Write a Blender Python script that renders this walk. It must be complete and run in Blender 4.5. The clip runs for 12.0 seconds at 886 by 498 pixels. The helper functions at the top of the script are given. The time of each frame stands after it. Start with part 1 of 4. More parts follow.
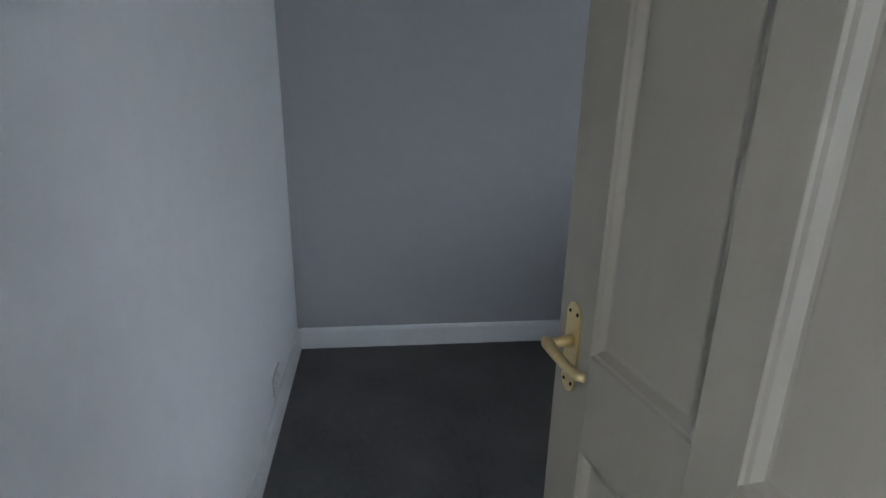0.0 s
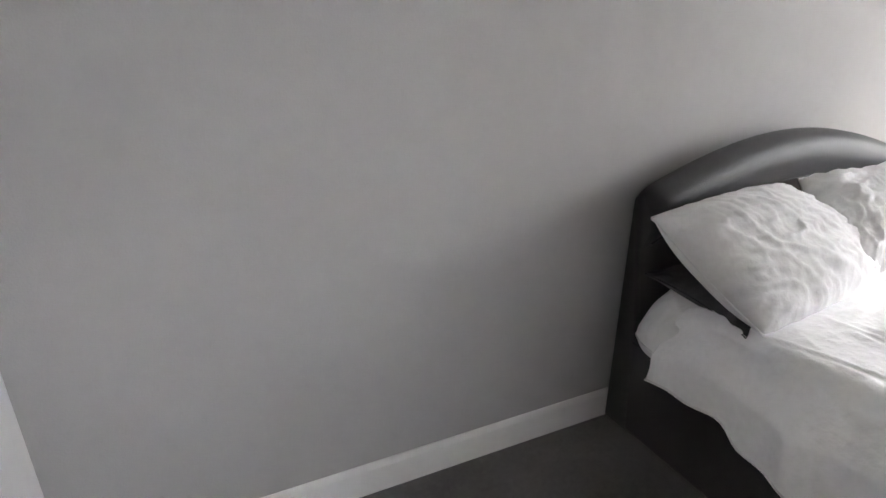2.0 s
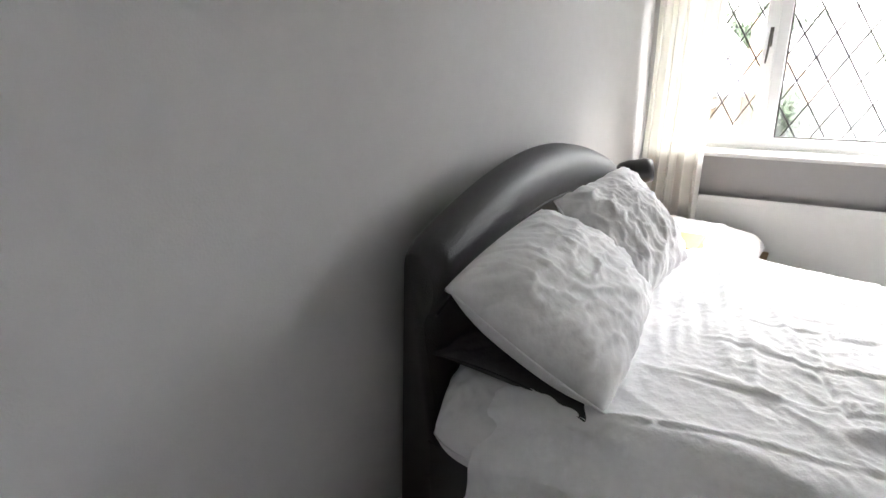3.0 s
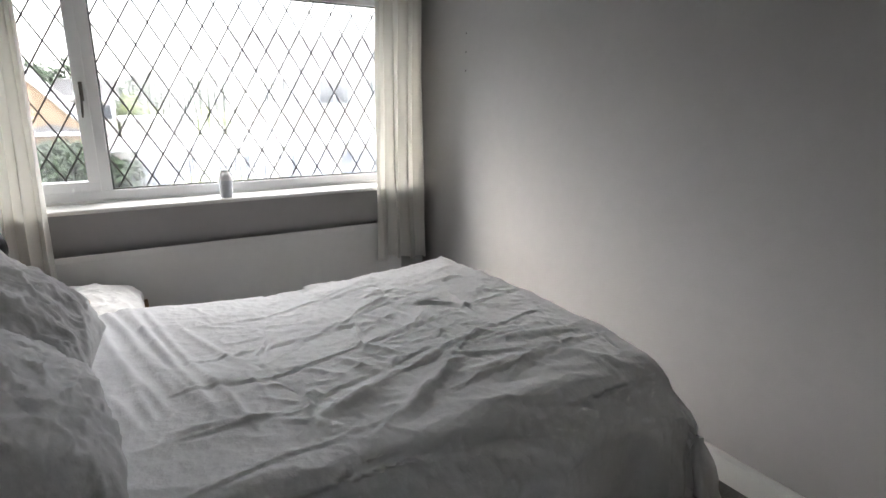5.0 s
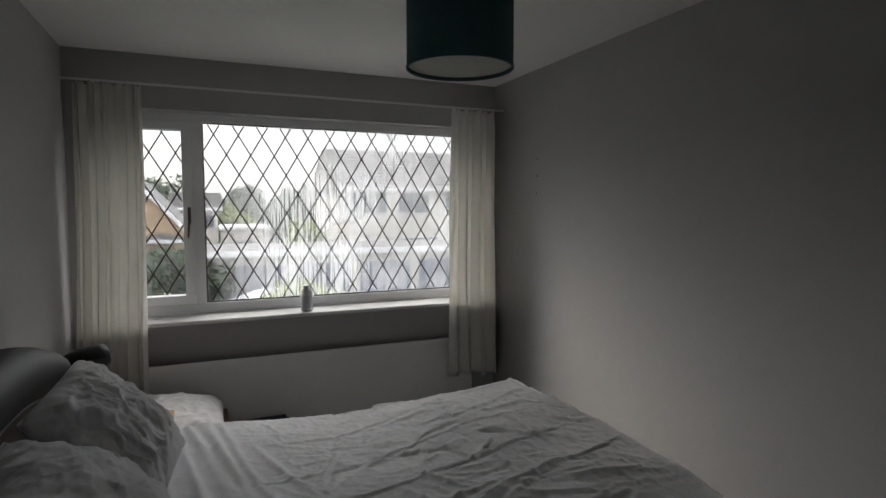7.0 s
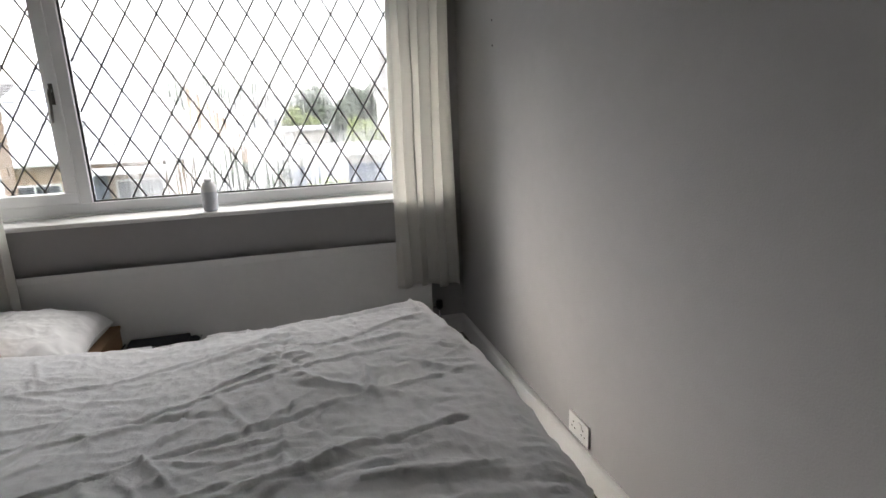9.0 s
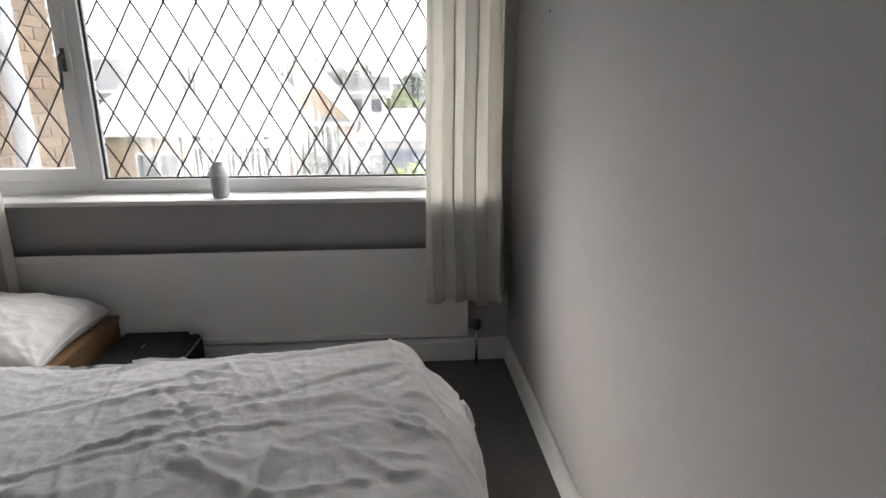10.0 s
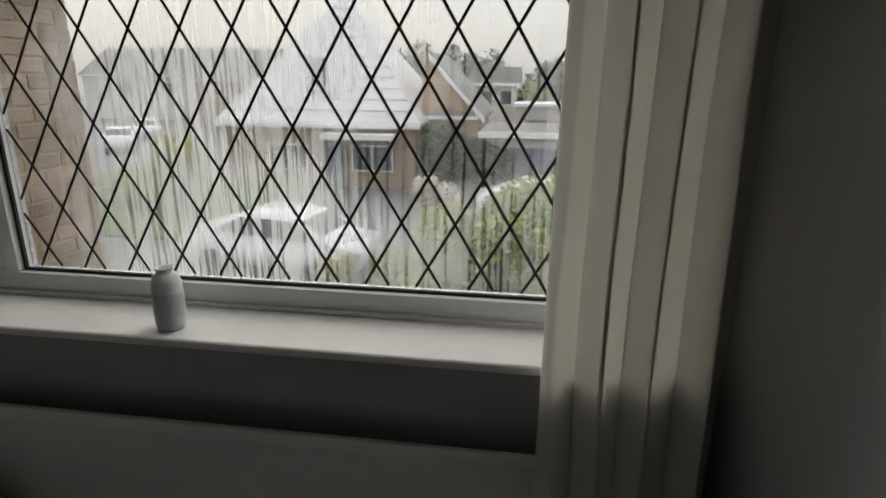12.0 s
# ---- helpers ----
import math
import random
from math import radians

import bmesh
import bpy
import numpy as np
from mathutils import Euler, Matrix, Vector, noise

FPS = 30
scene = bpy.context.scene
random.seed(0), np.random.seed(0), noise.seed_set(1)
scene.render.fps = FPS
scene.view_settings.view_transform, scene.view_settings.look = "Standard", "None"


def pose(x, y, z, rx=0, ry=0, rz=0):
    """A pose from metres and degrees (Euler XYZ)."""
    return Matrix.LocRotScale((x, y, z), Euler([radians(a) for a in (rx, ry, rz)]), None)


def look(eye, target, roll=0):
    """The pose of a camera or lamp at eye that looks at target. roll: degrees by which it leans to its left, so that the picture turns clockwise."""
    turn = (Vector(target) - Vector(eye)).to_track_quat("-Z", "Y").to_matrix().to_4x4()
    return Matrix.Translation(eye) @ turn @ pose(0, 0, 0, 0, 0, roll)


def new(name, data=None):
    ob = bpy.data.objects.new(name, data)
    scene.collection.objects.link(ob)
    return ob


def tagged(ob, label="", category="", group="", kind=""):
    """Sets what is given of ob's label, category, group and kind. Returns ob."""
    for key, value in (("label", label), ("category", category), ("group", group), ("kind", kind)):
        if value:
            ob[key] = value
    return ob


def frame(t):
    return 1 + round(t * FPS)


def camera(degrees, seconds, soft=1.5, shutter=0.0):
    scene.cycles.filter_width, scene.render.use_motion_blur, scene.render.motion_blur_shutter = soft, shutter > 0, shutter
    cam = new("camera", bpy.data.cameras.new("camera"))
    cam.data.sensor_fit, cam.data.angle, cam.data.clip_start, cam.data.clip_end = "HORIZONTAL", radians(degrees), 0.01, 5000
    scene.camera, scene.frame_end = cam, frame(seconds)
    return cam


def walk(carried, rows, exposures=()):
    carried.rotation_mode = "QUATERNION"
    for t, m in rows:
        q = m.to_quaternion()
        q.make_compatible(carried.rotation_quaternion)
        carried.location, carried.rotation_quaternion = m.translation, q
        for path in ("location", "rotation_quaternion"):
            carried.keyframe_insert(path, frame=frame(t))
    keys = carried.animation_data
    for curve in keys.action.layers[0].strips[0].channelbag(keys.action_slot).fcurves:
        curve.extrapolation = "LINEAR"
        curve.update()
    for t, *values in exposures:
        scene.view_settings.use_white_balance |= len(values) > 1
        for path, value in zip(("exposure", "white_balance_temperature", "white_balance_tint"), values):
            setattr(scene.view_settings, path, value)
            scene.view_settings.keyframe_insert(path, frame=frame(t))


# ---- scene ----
cam = camera(76.6, 12.0)
EXPOSURES = [(0, 5.3, 5650, 6), (0.5, 5.77, 6150, 8), (1.0, 6.05, 6400, 9), (1.5, 6.1, 6600, 10), (2.0, 6.5, 6700, 12), (2.5, 6.32, 6600, 11),
             (3.0, 6.27, 6600, 10), (3.5, 5.87, 6500, 10), (5.3, 4.49, 6500, 10), (5.6, 4.29, 6450, 10), (6.0, 4.04, 6450, 10), (6.5, 3.19, 6600, 10),
             (7.0, 3.19, 6600, 9), (7.4, 3.49, 6500, 4), (7.7, 3.99, 6400, 2), (9.3, 4.09, 6600, 11), (10.0, 4.09, 6600, 11), (10.6, 4.04, 6450, 10),
             (11.0, 3.94, 6700, 10), (11.5, 3.29, 6750, 9), (12, 2.37, 6850, 8)]
PATH = [
    (0, (0.016, -0.544, 1.522), (0.23, 1.338, 0.878), 1.1),
    (0.5, (-0.035, -0.348, 1.521), (0.165, 1.532, 0.868), 1.4),
    (1, (-0.057, -0.015, 1.477), (0.215, 1.864, 0.846), 1.1),
    (1.5, (-0.012, 0.331, 1.462), (0.392, 2.174, 0.8), 0.3),
    (2, (0.092, 0.705, 1.483), (0.834, 2.431, 0.796), -1.9),
    (2.5, (0.238, 1.031, 1.484), (1.381, 2.524, 0.801), -3.6),
    (3, (0.404, 1.326, 1.44), (1.962, 2.399, 0.789), -1.6),
    (3.5, (0.56, 1.554, 1.45), (2.429, 1.896, 0.828), 1.4),
    (5.3, (0.389, 1.59, 1.467), (2.028, 0.564, 0.956), 0.1),
    (5.5, (0.382, 1.589, 1.474), (2.039, 0.584, 0.98), 0.1),
    (6, (0.384, 1.616, 1.499), (2.127, 0.702, 1.142), -0.1),
    (6.5, (0.369, 1.611, 1.535), (2.18, 0.781, 1.361), -0.2),
    (7, (0.375, 1.581, 1.541), (2.211, 0.803, 1.392), 0.0),
    (7.5, (0.414, 1.407, 1.511), (2.262, 0.707, 1.203), -0.2),
    (7.7, (0.436, 1.326, 1.497), (2.278, 0.64, 1.127), -0.8),
    (9.3, (0.999, 0.432, 1.348), (2.884, 0.024, 0.818), -1.8),
    (9.5, (1.088, 0.342, 1.342), (2.987, 0.02, 0.804), -1.0),
    (10, (1.322, 0.196, 1.343), (3.243, 0.039, 0.811), -0.0),
    (10.5, (1.563, 0.103, 1.351), (3.488, 0.184, 0.815), -0.1),
    (11, (1.89, 0.095, 1.375), (3.802, 0.335, 0.839), 0.1),
    (11.5, (2.39, 0.12, 1.436), (4.298, 0.373, 0.891), 0.5),
    (12, (2.729, 0.127, 1.496), (4.627, 0.398, 0.927), 0.5),
]
walk(cam, [(t, look(eye, target, roll)) for t, eye, target, roll in PATH], EXPOSURES)

# ---- light ----
world = bpy.data.worlds.new("overcast")
scene.world = world
world.use_nodes = True
wn = world.node_tree
sky = wn.nodes.new("ShaderNodeTexSky")
sky.sky_type, sky.sun_disc = "NISHITA", False
sky.sun_elevation, sky.sun_rotation = radians(38), radians(60)
sky.dust_density, sky.ozone_density = 4.0, 1.0
milky = wn.nodes.new("ShaderNodeMixRGB")
milky.inputs[0].default_value = 0.75
milky.inputs[2].default_value = (9.5, 9.8, 10.2, 1)
wn.links.new(sky.outputs[0], milky.inputs[1])
# an overcast sky is about three times brighter overhead than at the horizon
at, split, rise, shade = wn.nodes.new("ShaderNodeTexCoord"), wn.nodes.new("ShaderNodeSeparateXYZ"), wn.nodes.new("ShaderNodeMapRange"), wn.nodes.new("ShaderNodeVectorMath")
rise.inputs[3].default_value, rise.inputs[4].default_value = 0.66, 1.98
shade.operation = "MULTIPLY"
wn.links.new(at.outputs["Generated"], split.inputs[0])
wn.links.new(split.outputs[2], rise.inputs[0])
wn.links.new(milky.outputs[0], shade.inputs[0])
wn.links.new(rise.outputs[0], shade.inputs[1])
wn.links.new(shade.outputs[0], wn.nodes["Background"].inputs[0])
wn.nodes["Background"].inputs[1].default_value = 0.15

sun = new("sun", bpy.data.lights.new("sun", "SUN"))
sun.data.energy, sun.data.angle, sun.data.color = 0.3, radians(40), (1, 0.97, 0.93)
sun.matrix_world = look((12, -9, 14), (0, 0, 0))

# faint warm fill light added on the landing, out of view
landing = new("landing_fill", bpy.data.lights.new("landing_fill", "POINT"))
landing.data.energy, landing.data.color, landing.data.shadow_soft_size = 0.015, (1.0, 0.66, 0.38), 0.12
landing.location = (0.9, -1.2, 2.2)


# ---- materials ----
def material(name, color, rough=0.6, metal=0.0, var=0.06, scale=8.0, bump=0.0, bump_scale=60.0, stretch=(1, 1, 1), second=None, sheen=0.0):
    m = bpy.data.materials.new(name)
    m.use_nodes = True
    t = m.node_tree
    b = t.nodes["Principled BSDF"]
    b.inputs["Roughness"].default_value, b.inputs["Metallic"].default_value = rough, metal
    if sheen:
        b.inputs["Sheen Weight"].default_value = sheen
    co = t.nodes.new("ShaderNodeTexCoord")
    mp = t.nodes.new("ShaderNodeMapping")
    mp.inputs["Scale"].default_value = stretch
    t.links.new(co.outputs["Object"], mp.inputs["Vector"])
    big, fine = t.nodes.new("ShaderNodeTexNoise"), t.nodes.new("ShaderNodeTexNoise")
    big.inputs["Scale"].default_value, fine.inputs["Scale"].default_value = scale * 0.25, scale * 5
    big.inputs["Detail"].default_value, fine.inputs["Detail"].default_value = 5, 4
    mix, ramp = t.nodes.new("ShaderNodeMath"), t.nodes.new("ShaderNodeValToRGB")
    mix.operation = "MULTIPLY_ADD"
    mix.inputs[1].default_value = 0.35
    add = t.nodes.new("ShaderNodeMath")
    add.operation = "MULTIPLY"
    add.inputs[1].default_value = 0.65
    for n in (big, fine):
        t.links.new(mp.outputs[0], n.inputs["Vector"])
    t.links.new(big.outputs[0], add.inputs[0])
    t.links.new(fine.outputs[0], mix.inputs[0])
    t.links.new(add.outputs[0], mix.inputs[2])
    t.links.new(mix.outputs[0], ramp.inputs[0])
    lo = [max(0.0, c * (1 - var)) for c in color]
    hi = second or [min(1.0, c * (1 + var)) for c in color]
    ramp.color_ramp.elements[0].position, ramp.color_ramp.elements[1].position = 0.36, 0.64
    ramp.color_ramp.elements[0].color, ramp.color_ramp.elements[1].color = (*lo, 1), (*hi, 1)
    t.links.new(ramp.outputs[0], b.inputs["Base Color"])
    if bump:
        bt, bn = t.nodes.new("ShaderNodeTexNoise"), t.nodes.new("ShaderNodeBump")
        bt.inputs["Scale"].default_value, bt.inputs["Detail"].default_value = bump_scale, 6
        bn.inputs["Strength"].default_value, bn.inputs["Distance"].default_value = bump, 0.01
        t.links.new(mp.outputs[0], bt.inputs["Vector"])
        t.links.new(bt.outputs[0], bn.inputs["Height"])
        t.links.new(bn.outputs[0], b.inputs["Normal"])
    return m


GREY_PAINT = material("grey_wall_paint", (0.41, 0.406, 0.406), 0.75, var=0.035, scale=3, bump=0.12, bump_scale=180)
WHITE_PAINT = material("white_wall_paint", (0.76, 0.76, 0.77), 0.75, var=0.03, scale=3, bump=0.12, bump_scale=180)
CEILING = material("ceiling_paint", (0.80, 0.80, 0.78), 0.85, var=0.03, scale=4, bump=0.2, bump_scale=120)
GLOSS = material("white_gloss_paint", (0.76, 0.76, 0.75), 0.32, var=0.03, scale=5, bump=0.05, bump_scale=40)
# cream paint darkened: the door's shade is put into its colour
DOOR_SHADED = material("door_cream_shaded", (0.25, 0.212, 0.158), 0.4, var=0.04, scale=5, bump=0.08, bump_scale=50, stretch=(1, 1, 0.15))
UPVC = material("white_plastic_frame", (0.82, 0.83, 0.84), 0.28, var=0.02, scale=6)
CARPET = material("charcoal_carpet", (0.072, 0.068, 0.066), 0.95, var=0.6, scale=9, bump=0.9, bump_scale=420, sheen=0.3)
DUVET = material("crumpled_duvet_cotton", (0.84, 0.84, 0.86), 0.85, var=0.05, scale=10, bump=0.4, bump_scale=32, sheen=0.2)
PILLOWCASE = material("pale_pillow_cotton", (0.68, 0.675, 0.69), 0.85, var=0.06, scale=14, bump=0.4, bump_scale=30, sheen=0.2)
WHITE_COTTON = material("white_cotton", (0.76, 0.76, 0.77), 0.85, var=0.03, scale=10, bump=0.25, bump_scale=22, sheen=0.2)
DARK_COTTON = material("charcoal_cotton", (0.045, 0.047, 0.052), 0.9, var=0.12, scale=14, bump=0.3, bump_scale=60)
LEATHER = material("charcoal_leather", (0.032, 0.032, 0.035), 0.44, var=0.15, scale=12, bump=0.25, bump_scale=240)
BLACK_METAL = material("black_metal", (0.02, 0.02, 0.021), 0.35, 0.3, var=0.1, bump=0.02)
BRASS = material("worn_brass", (0.66, 0.50, 0.24), 0.28, 0.95, var=0.12, scale=30, bump=0.04, bump_scale=90)
HANDLE_GREY = material("bronze_grey_metal", (0.075, 0.068, 0.062), 0.45, 0.4, var=0.1)
CHROME = material("dull_chrome", (0.6, 0.6, 0.6), 0.25, 1.0, var=0.04)
LEAD = material("lead_strip", (0.035, 0.033, 0.032), 0.55, 0.3, var=0.15, scale=40)
CERAMIC = material("pale_grey_glaze", (0.50, 0.52, 0.56), 0.35, var=0.05, scale=30, bump=0.05, bump_scale=60)
GLAZE_PALE = material("off_white_stoneware", (0.66, 0.66, 0.66), 0.6, var=0.05, scale=30, bump=0.08, bump_scale=80)
PINE = material("orange_pine", (0.50, 0.28, 0.11), 0.45, var=0.18, scale=14, bump=0.12, bump_scale=40, stretch=(0.25, 3, 3))
PINE_DARK = material("pine_board", (0.23, 0.135, 0.068), 0.55, var=0.2, scale=14, bump=0.12, bump_scale=40, stretch=(0.25, 3, 3))
NAVY = material("navy_canvas", (0.012, 0.014, 0.024), 0.85, var=0.2, scale=40, bump=0.4, bump_scale=380)
STRAP = material("pale_piping", (0.30, 0.30, 0.32), 0.6, var=0.1)
TAG = material("white_tag", (0.7, 0.7, 0.7), 0.6)
PLASTIC = material("white_plastic", (0.75, 0.75, 0.74), 0.35, var=0.02)
SHADE = material("teal_lampshade_fabric", (0.06, 0.13, 0.15), 0.9, var=0.12, scale=20, bump=0.3, bump_scale=300)
LINING = material("lampshade_diffuser", (0.48, 0.49, 0.45), 0.8, var=0.04)
DARK_VOID = material("dark_hole", (0.01, 0.01, 0.01), 0.9)
BRICK = material("buff_brick", (0.38, 0.275, 0.185), 0.9, var=0.18, scale=6, bump=0.5, bump_scale=70)
hue, inf, mixc = BRICK.node_tree.nodes.new("ShaderNodeHueSaturation"), BRICK.node_tree.nodes.new("ShaderNodeObjectInfo"), BRICK.node_tree.nodes.new("ShaderNodeMapRange")
mixc.inputs[3].default_value, mixc.inputs[4].default_value = 0.72, 1.25
BRICK.node_tree.links.new(inf.outputs["Random"], mixc.inputs[0])
BRICK.node_tree.links.new(mixc.outputs[0], hue.inputs["Value"])
BRICK.node_tree.links.new(BRICK.node_tree.nodes["Color Ramp"].outputs[0], hue.inputs["Color"])
BRICK.node_tree.links.new(hue.outputs[0], BRICK.node_tree.nodes["Principled BSDF"].inputs["Base Color"])
BRICK_RED = material("red_brown_brick", (0.30, 0.15, 0.10), 0.9, var=0.22, scale=6, bump=0.5, bump_scale=60)
MORTAR = material("mortar", (0.42, 0.36, 0.29), 0.95, var=0.1, scale=20, bump=0.4)
RENDER = material("pale_house_render", (0.60, 0.57, 0.52), 0.9, var=0.08, scale=3, bump=0.2)
TILE = material("grey_roof_tile", (0.20, 0.19, 0.185), 0.8, var=0.2, scale=8, bump=0.3)
TILE_PALE = material("wet_pale_roof_tile", (0.60, 0.60, 0.62), 0.45, var=0.12, scale=8, bump=0.3)
FASCIA = material("white_fascia", (0.80, 0.80, 0.80), 0.4, var=0.03)
HOUSE_GLASS = material("house_window_glass", (0.05, 0.06, 0.07), 0.15, var=0.2, scale=1)
GARAGE = material("garage_door_paint", (0.12, 0.14, 0.18), 0.5, var=0.08)
TARMAC = material("wet_tarmac", (0.11, 0.11, 0.115), 0.55, var=0.15, scale=2, bump=0.5, bump_scale=90)
GRASS = material("lawn", (0.085, 0.13, 0.035), 0.95, var=0.3, scale=3, bump=0.9, bump_scale=60)
LEAF = material("hedge_leaf", (0.20, 0.25, 0.045), 0.6, var=0.35, scale=4)
LEAF_YELLOW = material("yellow_green_leaf", (0.30, 0.30, 0.06), 0.6, var=0.3, scale=4)
LEAF_DARK = material("dark_leaf", (0.045, 0.07, 0.03), 0.6, var=0.3, scale=4)
BLOSSOM = material("blossom", (0.55, 0.50, 0.42), 0.7, var=0.2)
BARK = material("bark", (0.10, 0.075, 0.055), 0.9, var=0.25, bump=0.5)
CAR_WHITE = material("white_car_paint", (0.72, 0.73, 0.74), 0.2, var=0.02)
CAR_GLASS = material("car_glass", (0.03, 0.035, 0.04), 0.05)
TYRE = material("tyre_rubber", (0.02, 0.02, 0.02), 0.85)


def curtain_cloth():
    m = bpy.data.materials.new("cream_curtain_cloth")
    m.use_nodes = True
    t = m.node_tree
    b, out = t.nodes["Principled BSDF"], t.nodes["Material Output"]
    b.inputs["Base Color"].default_value, b.inputs["Roughness"].default_value = (0.80, 0.79, 0.76, 1), 0.9
    tr = t.nodes.new("ShaderNodeBsdfTranslucent")
    tr.inputs[0].default_value = (0.84, 0.83, 0.79, 1)
    mx = t.nodes.new("ShaderNodeMixShader")
    mx.inputs[0].default_value = 0.42
    weave, bn, co = t.nodes.new("ShaderNodeTexNoise"), t.nodes.new("ShaderNodeBump"), t.nodes.new("ShaderNodeTexCoord")
    weave.inputs["Scale"].default_value, bn.inputs["Strength"].default_value = 260, 0.15
    bn.inputs["Distance"].default_value = 0.005
    t.links.new(co.outputs["Object"], weave.inputs["Vector"])
    t.links.new(weave.outputs[0], bn.inputs["Height"])
    t.links.new(bn.outputs[0], b.inputs["Normal"])
    t.links.new(b.outputs[0], mx.inputs[1])
    t.links.new(tr.outputs[0], mx.inputs[2])
    t.links.new(mx.outputs[0], out.inputs[0])
    return m


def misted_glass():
    """Glass darkened to dim the bright view outside, with runs of condensation."""
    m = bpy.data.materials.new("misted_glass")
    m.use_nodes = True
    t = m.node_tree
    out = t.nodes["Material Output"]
    dimmed, gloss, mist = t.nodes.new("ShaderNodeBsdfTransparent"), t.nodes.new("ShaderNodeBsdfGlossy"), t.nodes.new("ShaderNodeBsdfTranslucent")
    # darkening put into the glass, in place of a lower exposure outdoors
    dimmed.inputs[0].default_value = (0.36, 0.36, 0.36, 1)
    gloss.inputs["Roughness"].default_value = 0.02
    # mist darkened along with the glass
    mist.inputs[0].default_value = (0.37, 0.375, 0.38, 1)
    fres = t.nodes.new("ShaderNodeFresnel")
    fres.inputs[0].default_value = 1.3
    a, b = t.nodes.new("ShaderNodeMixShader"), t.nodes.new("ShaderNodeMixShader")
    t.links.new(fres.outputs[0], a.inputs[0])
    t.links.new(dimmed.outputs[0], a.inputs[1])
    t.links.new(gloss.outputs[0], a.inputs[2])
    co = t.nodes.new("ShaderNodeTexCoord")
    streak_map, patch_map = t.nodes.new("ShaderNodeMapping"), t.nodes.new("ShaderNodeMapping")
    streak_map.inputs["Scale"].default_value = (1, 95, 3.2)
    patch_map.inputs["Scale"].default_value = (1, 1.3, 2.0)
    patch_map.inputs["Location"].default_value = (0, 0.4, 0.2)
    streak, patch = t.nodes.new("ShaderNodeTexNoise"), t.nodes.new("ShaderNodeTexNoise")
    streak.inputs["Scale"].default_value, streak.inputs["Detail"].default_value = 1.0, 3
    patch.inputs["Scale"].default_value, patch.inputs["Detail"].default_value = 1.3, 2
    sr, pr = t.nodes.new("ShaderNodeMapRange"), t.nodes.new("ShaderNodeMapRange")
    sr.inputs[1].default_value, sr.inputs[2].default_value, sr.inputs[3].default_value, sr.inputs[4].default_value = 0.50, 0.60, 1.0, 0.12
    pr.inputs[1].default_value, pr.inputs[2].default_value, pr.inputs[3].default_value, pr.inputs[4].default_value = 0.36, 0.60, 0.04, 0.36
    mul = t.nodes.new("ShaderNodeMath")
    mul.operation = "MULTIPLY"
    for mp, tex, rng in ((streak_map, streak, sr), (patch_map, patch, pr)):
        t.links.new(co.outputs["Object"], mp.inputs[0])
        t.links.new(mp.outputs[0], tex.inputs["Vector"])
        t.links.new(tex.outputs[0], rng.inputs[0])
    sep, off, dist, zone, mul2 = t.nodes.new("ShaderNodeSeparateXYZ"), t.nodes.new("ShaderNodeMath"), t.nodes.new("ShaderNodeMath"), t.nodes.new("ShaderNodeMapRange"), t.nodes.new("ShaderNodeMath")
    off.operation, dist.operation, mul2.operation = "SUBTRACT", "ABSOLUTE", "MULTIPLY"
    off.inputs[1].default_value = 0.55
    zone.inputs[1].default_value, zone.inputs[2].default_value, zone.inputs[3].default_value, zone.inputs[4].default_value = 0.55, 0.95, 1.0, 0.12
    t.links.new(co.outputs["Object"], sep.inputs[0])
    t.links.new(sep.outputs[1], off.inputs[0])
    t.links.new(off.outputs[0], dist.inputs[0])
    t.links.new(dist.outputs[0], zone.inputs[0])
    t.links.new(zone.outputs[0], mul2.inputs[0])
    t.links.new(sr.outputs[0], mul2.inputs[1])
    t.links.new(mul2.outputs[0], mul.inputs[0])
    t.links.new(pr.outputs[0], mul.inputs[1])
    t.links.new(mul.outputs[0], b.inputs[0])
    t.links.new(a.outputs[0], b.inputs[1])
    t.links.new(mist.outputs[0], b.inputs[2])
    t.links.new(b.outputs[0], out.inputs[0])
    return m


CURTAIN = curtain_cloth()
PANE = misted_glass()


# ---- mesh helpers ----
def part(name, bm, mat, parent=None, label="", smooth=False, kind=""):
    me = bpy.data.meshes.new(name)
    bmesh.ops.recalc_face_normals(bm, faces=bm.faces)
    bm.to_mesh(me)
    bm.free()
    me.materials.append(mat)
    if smooth:
        for p in me.polygons:
            p.use_smooth = True
    ob = new(name, me)
    if parent:
        ob.parent = parent
    return tagged(ob, label, kind=kind)


def thing(name, label, category, place=(0, 0, 0), rz=0, group=""):
    ob = new(name)
    ob.matrix_world = pose(*place, 0, 0, rz)
    return tagged(ob, label, category, group)


def box(bm, a, b, bevel=0.0, m=None, segments=2):
    """A box from corner a to corner b, with bevelled edges."""
    c, s = [(p + q) / 2 for p, q in zip(a, b)], [abs(q - p) for p, q in zip(a, b)]
    made = bmesh.ops.create_cube(bm, size=1, matrix=Matrix.Translation(c) @ Matrix.Diagonal((*s, 1)))
    vs = made["verts"]
    if bevel:
        es = list({e for v in vs for e in v.link_edges})
        r = bmesh.ops.bevel(bm, geom=es, offset=bevel, segments=segments, affect="EDGES", profile=0.6)
        vs = list({v for f in r["faces"] for v in f.verts} | {v for v in vs if v.is_valid})
    if m:
        bmesh.ops.transform(bm, matrix=m, verts=vs)
    return bm


def solid(a, b, bevel=0.0, segments=2):
    return box(bmesh.new(), a, b, bevel, segments=segments)


